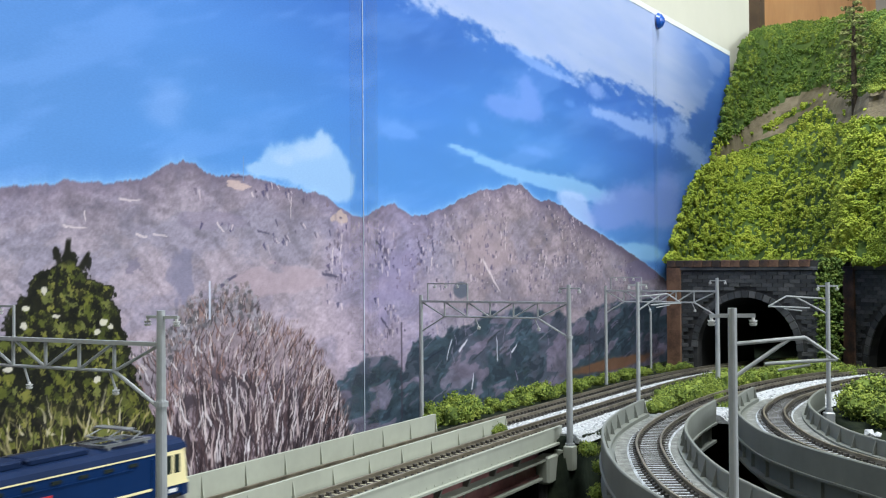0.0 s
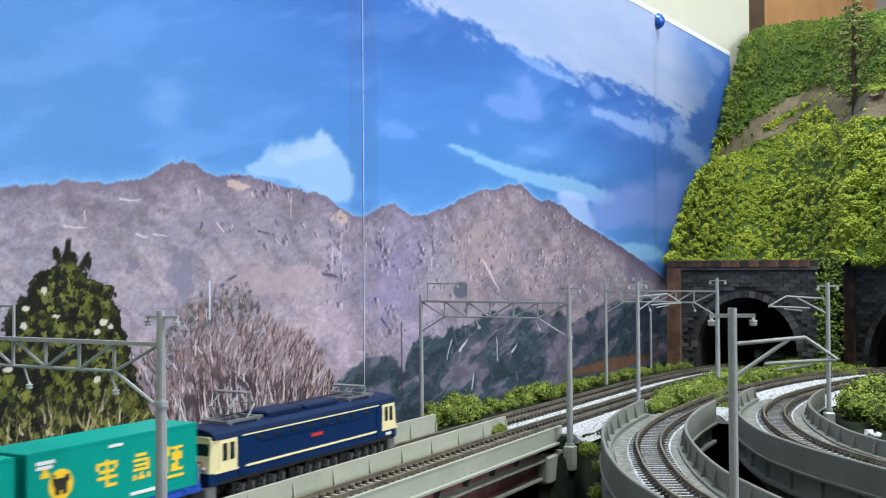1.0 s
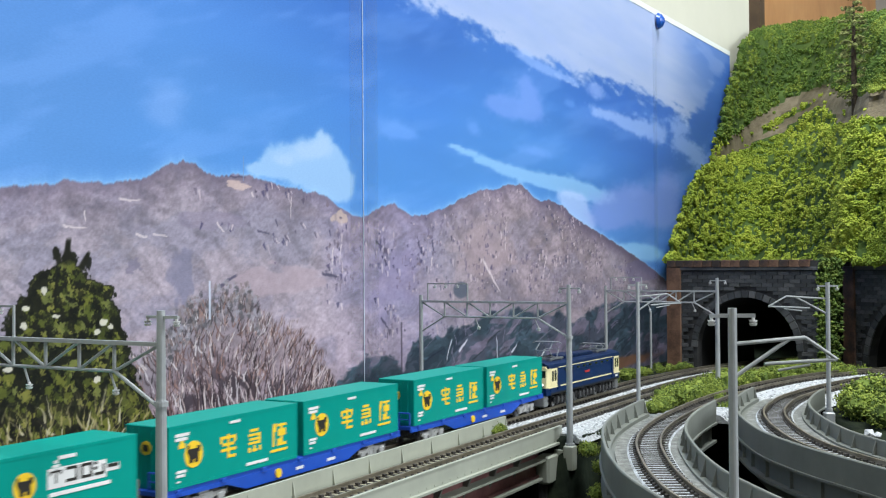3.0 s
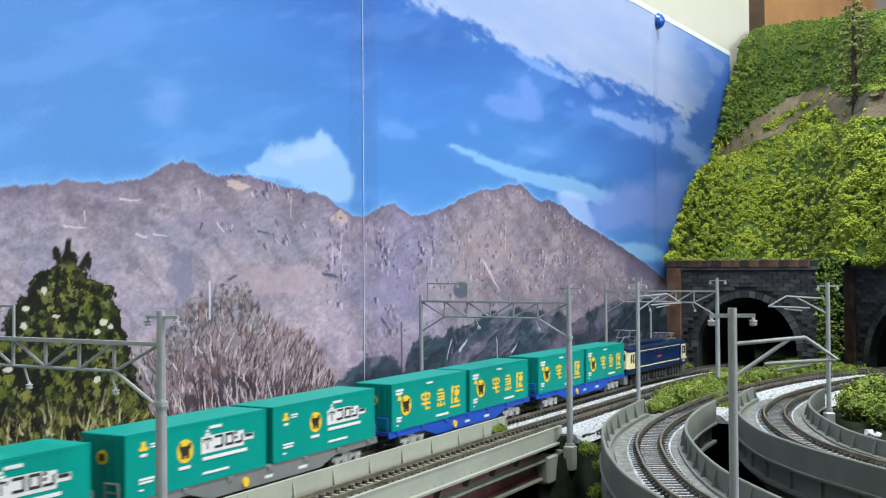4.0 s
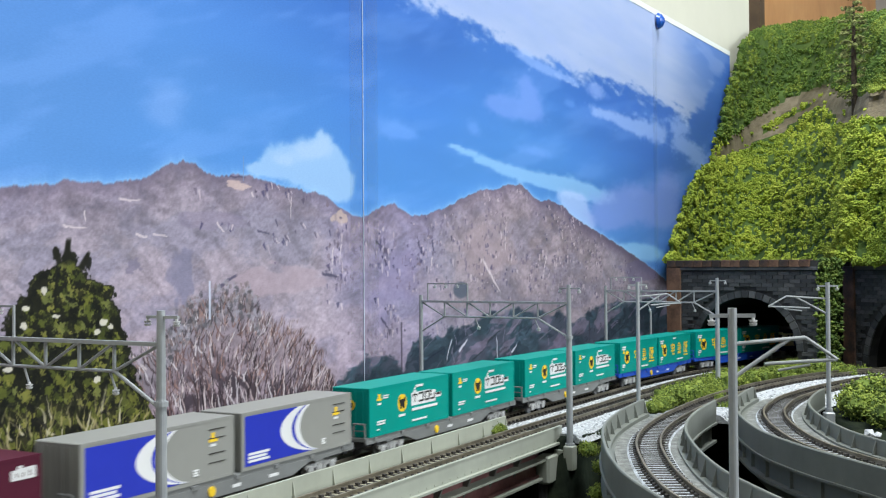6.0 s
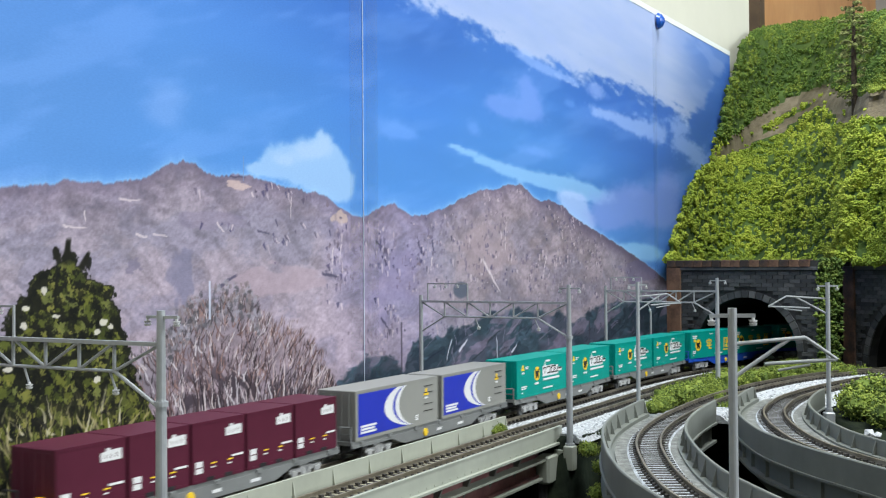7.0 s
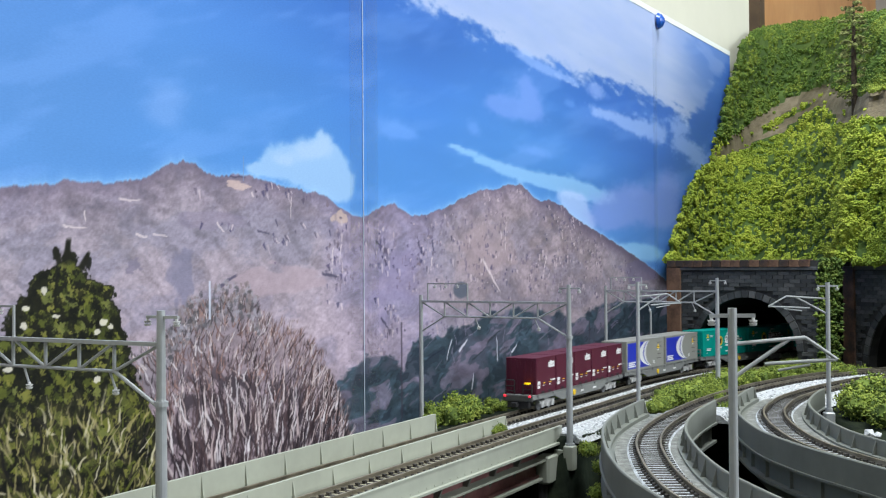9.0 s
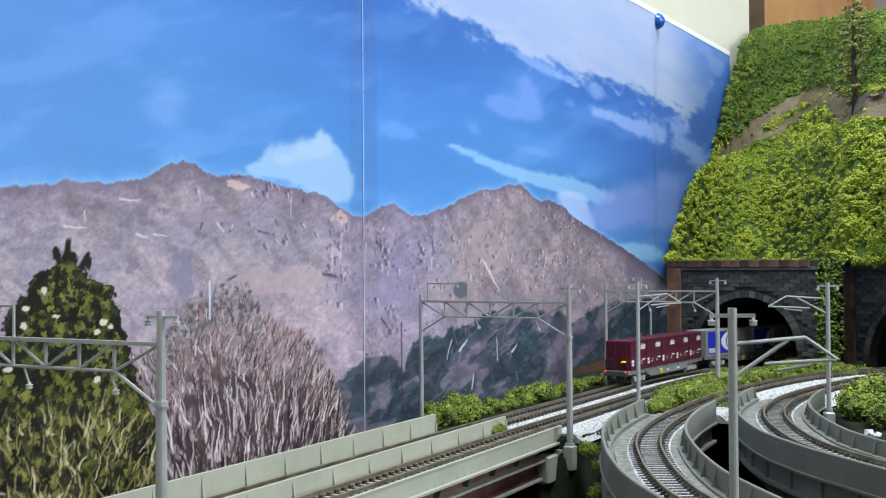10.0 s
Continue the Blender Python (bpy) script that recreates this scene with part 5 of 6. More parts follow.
# ---- catenary masts ----


def insulator(parent, x, y, z):
    """A small white insulator hanging from a bar."""
    s = Shape().tube((x, y, z), (x, y, z - 0.9), 0.35, n=8)
    for k in range(2):
        s.tube((x, y, z - 0.6 - k * 0.7), (x, y, z - 1.1 - k * 0.7), 0.95, 0.7, 10)
    part("insulator", s, WHITE, parent, "white ribbed insulator")


def rod(parent, name, a, b, r=0.42):
    part(name, Shape().tube(a, b, r, n=8), STEEL, parent)


def gantry(x, y_near, y_far, z_near, z_far, label, drop=0.0):
    """A lattice portal over both back tracks."""
    g_ = thing("catenary_gantry", label, "catenary gantry", (x, 0, 0), group="catenary gantries")
    top, chord, low = 62.5 - drop, 54.4 - drop, 47.4 - drop
    near = part("near_mast", Shape().tube((0, y_near, z_near), (0, y_near, 40), 1.5, 1.3, 14).tube((0, y_near, 40), (0, y_near, top), 1.15, 1.0, 14), STEEL, g_, smooth=False)
    part("mast_base", Shape().box(-2.6, 2.6, y_near - 2.4, y_near + 2.4, z_near - 11, z_near, 0.5), CONCRETE, near)
    part("collar", Shape().tube((0, y_near, z_near), (0, y_near, z_near + 0.9), 2.1, 2.1, 14), STEEL, near)
    part("collar", Shape().tube((0, y_near, 38.5), (0, y_near, 39.8), 1.7, 1.7, 14), STEEL, near)
    part("bracket", Shape().box(-1.8, 1.8, y_near + 2.4, y_near + 7.2, z_near - 9, z_near - 2, 0.3), CONCRETE, near)
    part("far_mast", Shape().tube((0, y_far, z_far), (0, y_far, 57.5), 1.05, 0.95, 12), STEEL, g_)
    beam = part("beam", Shape().box(-0.7, 0.7, y_near, y_far, chord - 0.5, chord + 0.5), STEEL, g_)
    span = y_far - y_near
    ya, yb = y_far - 0.17 * span, y_near + 0.2 * span
    rod(beam, "lower_chord", (0, ya, low), (0, yb, low))
    ys = [ya + (yb - ya) * i / 4 for i in range(5)]
    for y in ys:
        rod(beam, "upright", (0, y, low), (0, y, chord), 0.45)
    rod(beam, "diagonal", (0, y_far, chord), (0, ys[0], low))
    rod(beam, "diagonal", (0, ys[0], chord), (0, ys[1], low))
    rod(beam, "diagonal", (0, ys[1], chord), (0, ys[2], low))
    rod(beam, "diagonal", (0, ys[3], chord), (0, ys[2], low))
    rod(beam, "diagonal", (0, ys[4], chord), (0, ys[3], low))
    rod(beam, "diagonal", (0, y_near, chord), (0, ys[4], low))
    rod(g_, "knee_brace", (0, ys[0], low), (0, y_far, low - 7.5))
    rod(g_, "knee_brace", (0, ys[4], low), (0, y_near, low - 8.5), 0.5)
    # upper bar with insulators, and the short cross arm on the mast
    fa, fb = y_far - 0.05 * span, y_far - 0.33 * span
    fr = part("upper_bar", Shape().box(-0.35, 0.35, fb, fa, 62.6 - drop, 63.2 - drop), STEEL, g_)
    for y in (fa, fb):
        rod(fr, "upright", (0, y, chord), (0, y, 63 - drop), 0.4)
    for k in (0.18, 0.45, 0.75):
        insulator(fr, 0, fa + (fb - fa) * k, 62.6 - drop)
    arm = part("cross_arm", Shape().box(-0.35, 0.35, y_near - 5.5, y_near + 4.5, 60.6 - drop, 61.3 - drop), STEEL, g_)
    insulator(arm, 0, y_near - 5.0, 60.6 - drop)
    insulator(arm, 0, y_near + 4.2, 60.6 - drop)
    for y in (y_far - 0.38 * span, y_far - 0.78 * span):
        rod(beam, "registration_arm", (0, y, low), (0, y - 2, low - 4.5), 0.3)
        insulator(beam, 0, y - 2, low - 4)
    return g_


gantry(458, -45, 31, -9, -6, "grey lattice catenary gantry at the bridge end")
gantry(199, -45, 31, -9, -14, "grey lattice catenary gantry over the bridge", 1.0)
gantry(-60, -45, 31, -9, -14, "grey lattice catenary gantry over the bridge")
gantry(672, -56, 16, -6, -6, "grey lattice catenary gantry near the tunnel")


def mast(x, y, z0, turn, label, arm=20.0, base=True):
    """A single mast with a bracket arm to its local +x."""
    m = thing("catenary_mast", label, "catenary mast", (x, y, 0), turn, group="single catenary masts")
    part("pole", Shape().tube((0, 0, z0), (0, 0, 62.0), 1.15, 1.0, 14), STEEL, m)
    if base:
        part("mast_base", Shape().box(-2.4, 2.4, -2.4, 2.4, z0 - 3, z0 + 5, 0.5), STEEL, m)
        part("collar", Shape().tube((0, 0, z0 + 5), (0, 0, z0 + 7), 1.8, 1.8, 14), STEEL, m)
    cross = part("cross_arm", Shape().box(-5, 5, -0.4, 0.4, 59.9, 60.7), STEEL, m)
    insulator(cross, -4.6, 0, 59.9)
    insulator(cross, 4.6, 0, 59.9)
    rod(m, "bracket_tube", (0, 0, 54), (arm * 0.8, 0, 55.4), 0.45)
    rod(m, "bracket_tube", (arm * 0.8, 0, 55.4), (arm * 1.15, 0, 50.5), 0.4)
    rod(m, "bracket_tube", (arm * 0.35, 0, 49.6), (arm * 1.15, 0, 50.5), 0.4)
    rod(m, "bracket_stay", (0, 0, 46.5), (arm * 0.62, 0, 55), 0.45)
    rod(m, "registration_arm", (arm * 0.5, 0, 48.2), (arm * 0.85, 0, 49.4), 0.3)
    return m


mast(245, -170, -55, -63, "grey catenary mast with a bracket arm beside the viaduct")
mast(567, -40.5, -8, -63, "grey catenary mast with a bracket arm between the tracks", base=False)
mast(560, -139, -6, 117, "grey catenary mast with a bracket arm over the inner track", 25.0)
post = thing("catenary_post", "thin pale post before the tunnel", "post", (780, 21, 0))
part("pole", Shape().tube((0, 0, -7), (0, 0, 36), 0.9, 0.8, 12), STEEL, post)
part("cap", Shape().tube((0, 0, 36), (0, 0, 36.8), 1.1, 0.7, 12), STEEL, post)

# ---- the pine on the slope ----


def pine(u, v, height):
    p = hill_point(u, v)
    t = thing("pine_tree", "sparse dark model pine on the bare path", "tree", (p[0], p[1] - 1, p[2] - 2))
    rng = np.random.RandomState(8)
    part("trunk", Shape().tube((0, 0, -2), (0.6, 0.4, height * 0.5), 2.6, 2.1, 10).tube((0.6, 0.4, height * 0.5), (0, 0, height), 2.1, 0.7, 10), BARK, t)
    needles = []
    for k in range(40):
        z = height * (0.1 + 0.88 * (k / 33) ** 0.9)
        reach = (5 + 15 * (1 - z / height) ** 0.7) * rng.uniform(0.7, 1.15)
        a = k * 2.4 + rng.uniform(-0.4, 0.4)
        tip = np.array([reach * math.cos(a), reach * math.sin(a), z + rng.uniform(-1.5, 1.0)])
        part("limb", Shape().tube((0, 0, z), tuple(tip), 0.55, 0.2, 6), BARK, t)
        for m_ in range(22):
            f = rng.uniform(0.4, 1.05)
            q = np.array([0, 0, z]) * (1 - f) + tip * f + rng.normal(size=3) * np.array([1.8, 1.8, 0.8])
            needles.append((*q, rng.uniform(0.5, 1.35)))
    d = np.array(needles)
    part("crown", Shape().blobs(d[:, :3], d[:, 3], 0.5, rng), PINE, t, "thin olive-green needles")


PINE = material("olive_needles", ((0.10, 0.11, 0.04), (0.19, 0.21, 0.07), (0.32, 0.34, 0.12)), 60, 0.9, island=0.4, spread=0.5)
pine(0.262, 0.425, 92)

# ---- the train ----
# Each vehicle's space: x forward, origin on the rail head at its middle.


def bogie(parent, x, mat, wheelbase=13.0, label=""):
    """A bogie frame with its wheels."""
    s = Shape()
    for d in (-1, 1):
        y0, y1 = sorted((d * 6.3, d * 7.3))
        s.box(x - wheelbase * 0.72, x + wheelbase * 0.72, y0, y1, 3.6, 5.0)
        s.box(x - 3, x + 3, y0, y1, 1.9, 5.4)
        for w in (-wheelbase / 2, wheelbase / 2):
            s.box(x + w - 1.7, x + w + 1.7, min(d * 6.3, d * 7.8), max(d * 6.3, d * 7.8), 1.6, 4.6, 0.3)
        for w in (-1.5, 1.5):
            s.tube((x + w, d * 7.0, 2.2), (x + w, d * 7.0, 4.8), 0.8, n=8)
    s.box(x - 2.4, x + 2.4, -6.5, 6.5, 3.6, 7.2)
    b = part("bogie", s, mat, parent, label)
    for w in (-wheelbase / 2, wheelbase / 2):
        ws = Shape().tube((x + w, -5.4, 2.8), (x + w, -4.2, 2.8), 2.8, n=16).tube((x + w, 4.2, 2.8), (x + w, 5.4, 2.8), 2.8, n=16).tube((x + w, -4.2, 2.8), (x + w, 4.2, 2.8), 0.6, n=8)
        part("wheelset", ws, WHEEL, b)
    return b


def coupler(parent, x, d):
    part("coupler", Shape().box(min(x, x + 4.6 * d), max(x, x + 4.6 * d), -0.8, 0.8, 3.8, 5.2).box(min(x + 3 * d, x + 5.6 * d), max(x + 3 * d, x + 5.6 * d), -1.7, 1.7, 3.4, 5.6, 0.3), DARK, parent)


def wagon(mat, bogie_mat, label, tail=False):
    w = thing("container_wagon", label, "flat wagon", group="container wagons")
    L = 66.5
    part("deck", Shape().box(-L, L, -8.0, 8.0, 7.6, 8.9), mat, w)
    sill = [(-L, 7.6), (-L, 6.6), (-38, 6.3), (-29, 3.4), (29, 3.4), (38, 6.3), (L, 6.6), (L, 7.6)]
    for y in (-8.2, 7.4):
        part("side_sill", Shape().prism(sill, "y", y, y + 0.8), mat, w)
    part("centre_beam", Shape().box(-L + 2, L - 2, -2, 2, 4.2, 7.6), DARK, w)
    box = Shape().box(-10, 8, -7, -2.5, 2.6, 6).tube((14, -5, 4.2), (24, -5, 4.2), 1.5, n=12).box(-22, -16, -7, -4, 3, 6)
    part("brake_gear", box, DARK, w)
    for x in (-60, -40, -20, 0, 20, 40, 60):
        part("twist_lock", Shape().box(x - 1.2, x + 1.2, -8.6, -8.0, 7.2, 8.7, 0.15), mat, w)
    bogie(w, -47, bogie_mat)
    bogie(w, 47, bogie_mat)
    coupler(w, L, 1)
    coupler(w, -L, -1)
    # yellow disc and small white marks on the sill
    part("brake_disc", Shape().tube((-12.5, -8.2, 5.6), (-12.5, -8.75, 5.6), 1.55, n=18), YELLOW, w, "yellow brake disc")
    for x, n in ((-2.5, 4.2), (16, 5)):
        part("printed_mark", Shape().box(x, x + n, -8.28, -8.2, 4.9, 5.9), WHITE, w)
    for d in (-1, 1):
        r = Shape()
        for y in (-7.2, -2.2):
            r.tube((d * 66, y, 8.9), (d * 66, y, 14.2), 0.32, n=8)
        r.tube((d * 66, -7.2, 14.2), (d * 66, -2.2, 14.2), 0.32, n=8).tube((d * 66, -7.2, 11.6), (d * 66, -2.2, 11.6), 0.25, n=8)
        if tail and d < 0:
            for y in (2.4, 7.2):
                r.tube((-66, y, 8.9), (-66, y, 16.2), 0.32, n=8)
            for z in (16.2, 13.2, 10.8):
                r.tube((-66, 2.4, z), (-66, 7.2, z), 0.3, n=8)
        part("end_rail", r, DARK if tail and d < 0 else mat, w)
    if tail:
        part("buffer_beam", Shape().box(-L - 1.2, -L, -8, 8, 5.8, 9.0, 0.3), BEAM, w)
        for y in (-6.8, 6.8):
            part("tail_light", Shape().tube((-L - 1.2, y, 8.6), (-L - 1.8, y, 8.4), 0.6, n=16), TAIL, w, "lit red tail light")
        part("hand_brake_wheel", Shape().tube((-65.6, -4.6, 14.3), (-65.6, -4.6, 15.0), 1.6, n=20), BRASS, w, "yellow hand brake wheel with an added glow")
        part("underbeam", Shape().box(-L - 0.6, -L + 2, -6, 6, 2.4, 5.8, 0.3), DARK, w)
    return w


SIDE = -8.3


def on_side(parent, name, x0, x1, z0, z1, mat, proud=0.08, label=""):
    part(name, Shape().box(x0, x1, SIDE - proud, SIDE + 0.05, z0, z1), mat, parent, label)


def container_body(parent, L, H, mat):
    b = part("body", Shape().box(-L / 2, L / 2, -8.3, 8.3, 0, H, 0.22), mat, parent)
    fr = Shape()
    for x0, x1 in ((-L / 2 - 0.03, -L / 2 + 1.0), (L / 2 - 1.0, L / 2 + 0.03)):
        for y0, y1 in ((-8.4, -7.4), (7.4, 8.4)):
            fr.box(x0, x1, y0, y1, -0.02, H + 0.03, 0.15)
    fr.box(-L / 2 + 1, L / 2 - 1, -8.38, -8.2, H - 0.8, H + 0.02).box(-L / 2 + 1, L / 2 - 1, -8.38, -8.2, 0.0, 0.9)
    fr.box(-L / 2 + 1, L / 2 - 1, 8.2, 8.38, H - 0.8, H + 0.02).box(-L / 2 + 1, L / 2 - 1, 8.2, 8.38, 0.0, 0.9)
    part("frame_edge", fr, mat, b)
    for y in (-3.9, 3.9):
        door = part("end_door", Shape().box(-L / 2 - 0.12, -L / 2 + 0.1, y - 3.3, y + 3.3, 1.0, H - 1.0), mat, parent)
        for k in (-1.6, 1.6):
            part("lock_bar", Shape().tube((-L / 2 - 0.25, y + k, 1.0), (-L / 2 - 0.25, y + k, H - 1.2), 0.16, n=6), mat, door)
    return b


def glyph(parent, x, z, w, h, strokes, mat, name):
    """A chunky printed device made of plain bars."""
    s = Shape()
    for x0, x1, z0, z1 in strokes:
        s.box(x + x0 * w, x + x1 * w, SIDE - 0.1, SIDE + 0.05, z + z0 * h, z + z1 * h)
    part(name, s, mat, parent)


DEVICES = [
    [(0.0, 1.0, 0.78, 0.90), (0.0, 0.14, 0.62, 0.80), (0.86, 1.0, 0.62, 0.80), (0.44, 0.58, 0.06, 0.98), (0.14, 0.88, 0.5, 0.62), (0.05, 1.0, 0.28, 0.40), (0.44, 0.98, 0.0, 0.12)],
    [(0.2, 0.75, 0.84, 0.96), (0.08, 0.9, 0.66, 0.76), (0.14, 0.9, 0.48, 0.58), (0.08, 0.9, 0.32, 0.42), (0.76, 0.9, 0.32, 0.76), (0.08, 0.24, 0.0, 0.2), (0.34, 0.68, 0.0, 0.12), (0.42, 0.56, 0.1, 0.26), (0.8, 0.94, 0.02, 0.22)],
    [(0.02, 0.16, 0.0, 0.82), (0.06, 0.28, 0.62, 0.98), (0.34, 1.0, 0.84, 0.94), (0.4, 0.96, 0.42, 0.72), (0.58, 0.74, 0.1, 0.9), (0.34, 1.0, 0.0, 0.12), (0.36, 0.62, 0.12, 0.3)],
]


def emblem(parent, x, z, r):
    """A yellow disc with a dark abstract patch."""
    d = part("disc", Shape().tube((x, SIDE + 0.05, z), (x, SIDE - 0.12, z), r, n=28), YELLOW, parent, "yellow round emblem")
    s = Shape()
    for x0, x1, z0, z1 in ((-0.62, 0.5, -0.1, 0.42), (-0.5, -0.1, -0.62, -0.05), (0.1, 0.5, -0.62, -0.05), (0.35, 0.7, 0.15, 0.6), (-0.72, -0.5, 0.1, 0.7), (-0.3, 0.2, -0.35, 0.0)):
        s.box(x + x0 * r, x + x1 * r, SIDE - 0.2, SIDE - 0.1, z + z0 * r, z + z1 * r)
    part("dark_patch", s, INK, d)


def end_emblem(parent, L, z):
    d = part("end_disc", Shape().tube((-L / 2 - 0.05, 0, z), (-L / 2 - 0.42, 0, z), 2.0, n=20), YELLOW, parent, "small yellow round emblem on the end")
    part("dark_patch", Shape().box(-L / 2 - 0.5, -L / 2 - 0.4, -1.1, 1.1, z - 1.0, z + 1.0), INK, d)


def bars(parent, x, z, w, n, mat=None, h=0.5, gap=0.35):
    s = Shape()
    for i in range(n):
        k = w * (1 - 0.12 * (i % 2))
        s.box(x, x + k, SIDE - 0.15, SIDE + 0.05, z - i * (h + gap) - h, z - i * (h + gap))
    part("printed_mark", s, mat or WHITE, parent)


L31, H31, L12, H12 = 62.7, 18.5, 24.7, 18.2


def teal_yellow():
    c = thing("long_container", "teal green long container with yellow printed signs", "freight container", group="teal containers with yellow signs")
    container_body(c, L31, H31, TEAL)
    emblem(c, -20.5, 9.2, 4.0)
    for k, dev in enumerate(DEVICES):
        glyph(c, -8.5 + k * 13.0, 5.6, 7.6, 7.6, dev, YELLOW, "yellow_sign")
    bars(c, -28.5, 16.0, 6.0, 2, h=0.9)
    glyph(c, -27.4, 11.6, 3.6, 2.6, [(0.1, 0.9, 0.0, 0.5), (0.3, 0.7, 0.5, 1.0)], YELLOW, "small_mark")
    bars(c, -28, 5.2, 4.2, 2, h=0.8)
    bars(c, -28, 2.2, 1.4, 1)
    bars(c, -4, 16.8, 5.2, 1, h=0.8)
    bars(c, 4, 2.5, 11, 1, h=0.9)
    bars(c, 16.5, 4.6, 9, 1, YELLOW, 0.8)
    end_emblem(c, L31, 12)
    return c


def teal_white():
    c = thing("long_container", "teal green long container with white printed lettering bars", "freight container", group="teal containers with white signs")
    container_body(c, L31, H31, TEAL)
    emblem(c, -7.2, 10.6, 3.5)
    W = Shape()
    for i, (a, b) in enumerate(((0, 4.6), (5.4, 9.6), (10.4, 14.4), (15.0, 19.2), (19.8, 24.0))):
        z1 = 13.4 if i < 3 else 13.0
        W.box(a - 0.4, b + 0.4, SIDE - 0.08, SIDE + 0.05, 8.2 if i < 4 else 9.6, z1 if i < 4 else 11.6)
    o = part("white_sign", W, WHITE, c)
    o.location = (0.3 * MM, 0, 0.3 * MM)
    K = Shape()
    for a, bx in ((0.3, DEVICES[0][:4]), (5.6, [(0, 1, 0.8, 1), (0.8, 1, 0, 1), (0, 1, 0, 0.2)]), (10.6, [(0, 1, 0.8, 1), (0.8, 1, 0, 1), (0, 1, 0, 0.2), (0, 0.2, 0, 1)]), (15.2, [(0, 0.3, 0.75, 0.95), (0, 0.3, 0.4, 0.6), (0, 0.9, 0, 0.2), (0.75, 0.95, 0.1, 0.7)]), (20, [(0, 1, 0.35, 0.6)])):
        for x0, x1, z0, z1 in bx:
            K.box(a + x0 * 4, a + x1 * 4, SIDE - 0.14, SIDE - 0.06, 9.2 + z0 * 3.9, 9.2 + z1 * 3.9)
    part("dark_outline", K, INK, o)
    glyph(c, 1.2, 13.6, 3, 2.0, [(0.3, 0.7, 0.6, 1.0), (0.1, 0.9, 0.1, 0.45)], WHITE, "small_mark")
    bars(c, 0.4, 7.5, 21, 1, h=1.0)
    bars(c, -10, 6.2, 5.0, 1, h=0.9)
    bars(c, -26, 5.6, 6.2, 2, h=0.6)
    bars(c, -26, 2.6, 1.6, 1)
    bars(c, 0.5, 3.0, 12, 1, h=0.7)
    bars(c, 3.5, 16.6, 5.8, 1, h=0.9)
    glyph(c, -26, 12.2, 3.4, 3.6, [(0.25, 0.75, 0.5, 1.0), (0.0, 1.0, 0.28, 0.55)], YELLOW, "small_mark")
    glyph(c, -25.5, 11.6, 2.6, 1.6, [(0.0, 1.0, 0.0, 0.5)], WHITE, "small_mark")
    bars(c, -21.5, 15.0, 4.0, 2, h=0.45)
    end_emblem(c, L31, 12)
    return c


def swoosh_edge(reach):
    """The sickle's edge: how far along the side it stands at a height."""
    return lambda z: 14.0 - reach * math.sqrt(max(0.0, 1 - ((z - 10.0) / 9.0) ** 2))


def printed_band(parent, name, first, last, mat, proud, label=""):
    """A flat printed band between two edges, each a place along the side for every height."""
    v, f, n = [], [], 24
    for i in range(n + 1):
        z = 1.3 + 15.9 * i / n
        for e in (first, last):
            for y in (SIDE - proud, SIDE + 0.03):
                v.append((e(z), y, z))
    for i in range(n):
        k = i * 4
        f += [(k, k + 2, k + 6, k + 4), (k + 1, k + 5, k + 7, k + 3), (k, k + 4, k + 5, k + 1), (k + 2, k + 3, k + 7, k + 6)]
    f += [(0, 1, 3, 2), (4 * n, 4 * n + 2, 4 * n + 3, 4 * n + 1)]
    part(name, Shape().add(v, f), mat, parent, label)


def grey_container():
    c = thing("long_container", "silver grey long container with a blue and white swoosh", "freight container", group="grey containers")
    container_body(c, L31, H31, GREY)
    printed_band(c, "blue_field", lambda z: -29.6, swoosh_edge(24.0), ROYAL, 0.08, "royal blue printed field")
    printed_band(c, "white_swoosh", swoosh_edge(25.2), swoosh_edge(19.0), WHITE, 0.13)
    printed_band(c, "blue_swoosh", swoosh_edge(19.0), swoosh_edge(17.2), ROYAL, 0.11)
    printed_band(c, "white_swoosh", swoosh_edge(17.2), swoosh_edge(14.2), WHITE, 0.13)
    bars(c, -28, 5.4, 11, 3, h=0.8)
    glyph(c, 19.5, 10.6, 4.0, 3.8, [(0.3, 0.7, 0.5, 1.0), (0.0, 1.0, 0.25, 0.55)], YELLOW, "small_mark")
    glyph(c, 20.2, 10.2, 2.6, 1.4, [(0.0, 1.0, 0.0, 0.5)], WHITE, "small_mark")
    for z in (15.5, 12.8, 8.2, 5.4):
        bars(c, 19.5, z, 7.5, 1, INK, 0.3)
    bars(c, 12.5, 4.4, 2.4, 3, WHITE, 0.5, 0.25)
    return c


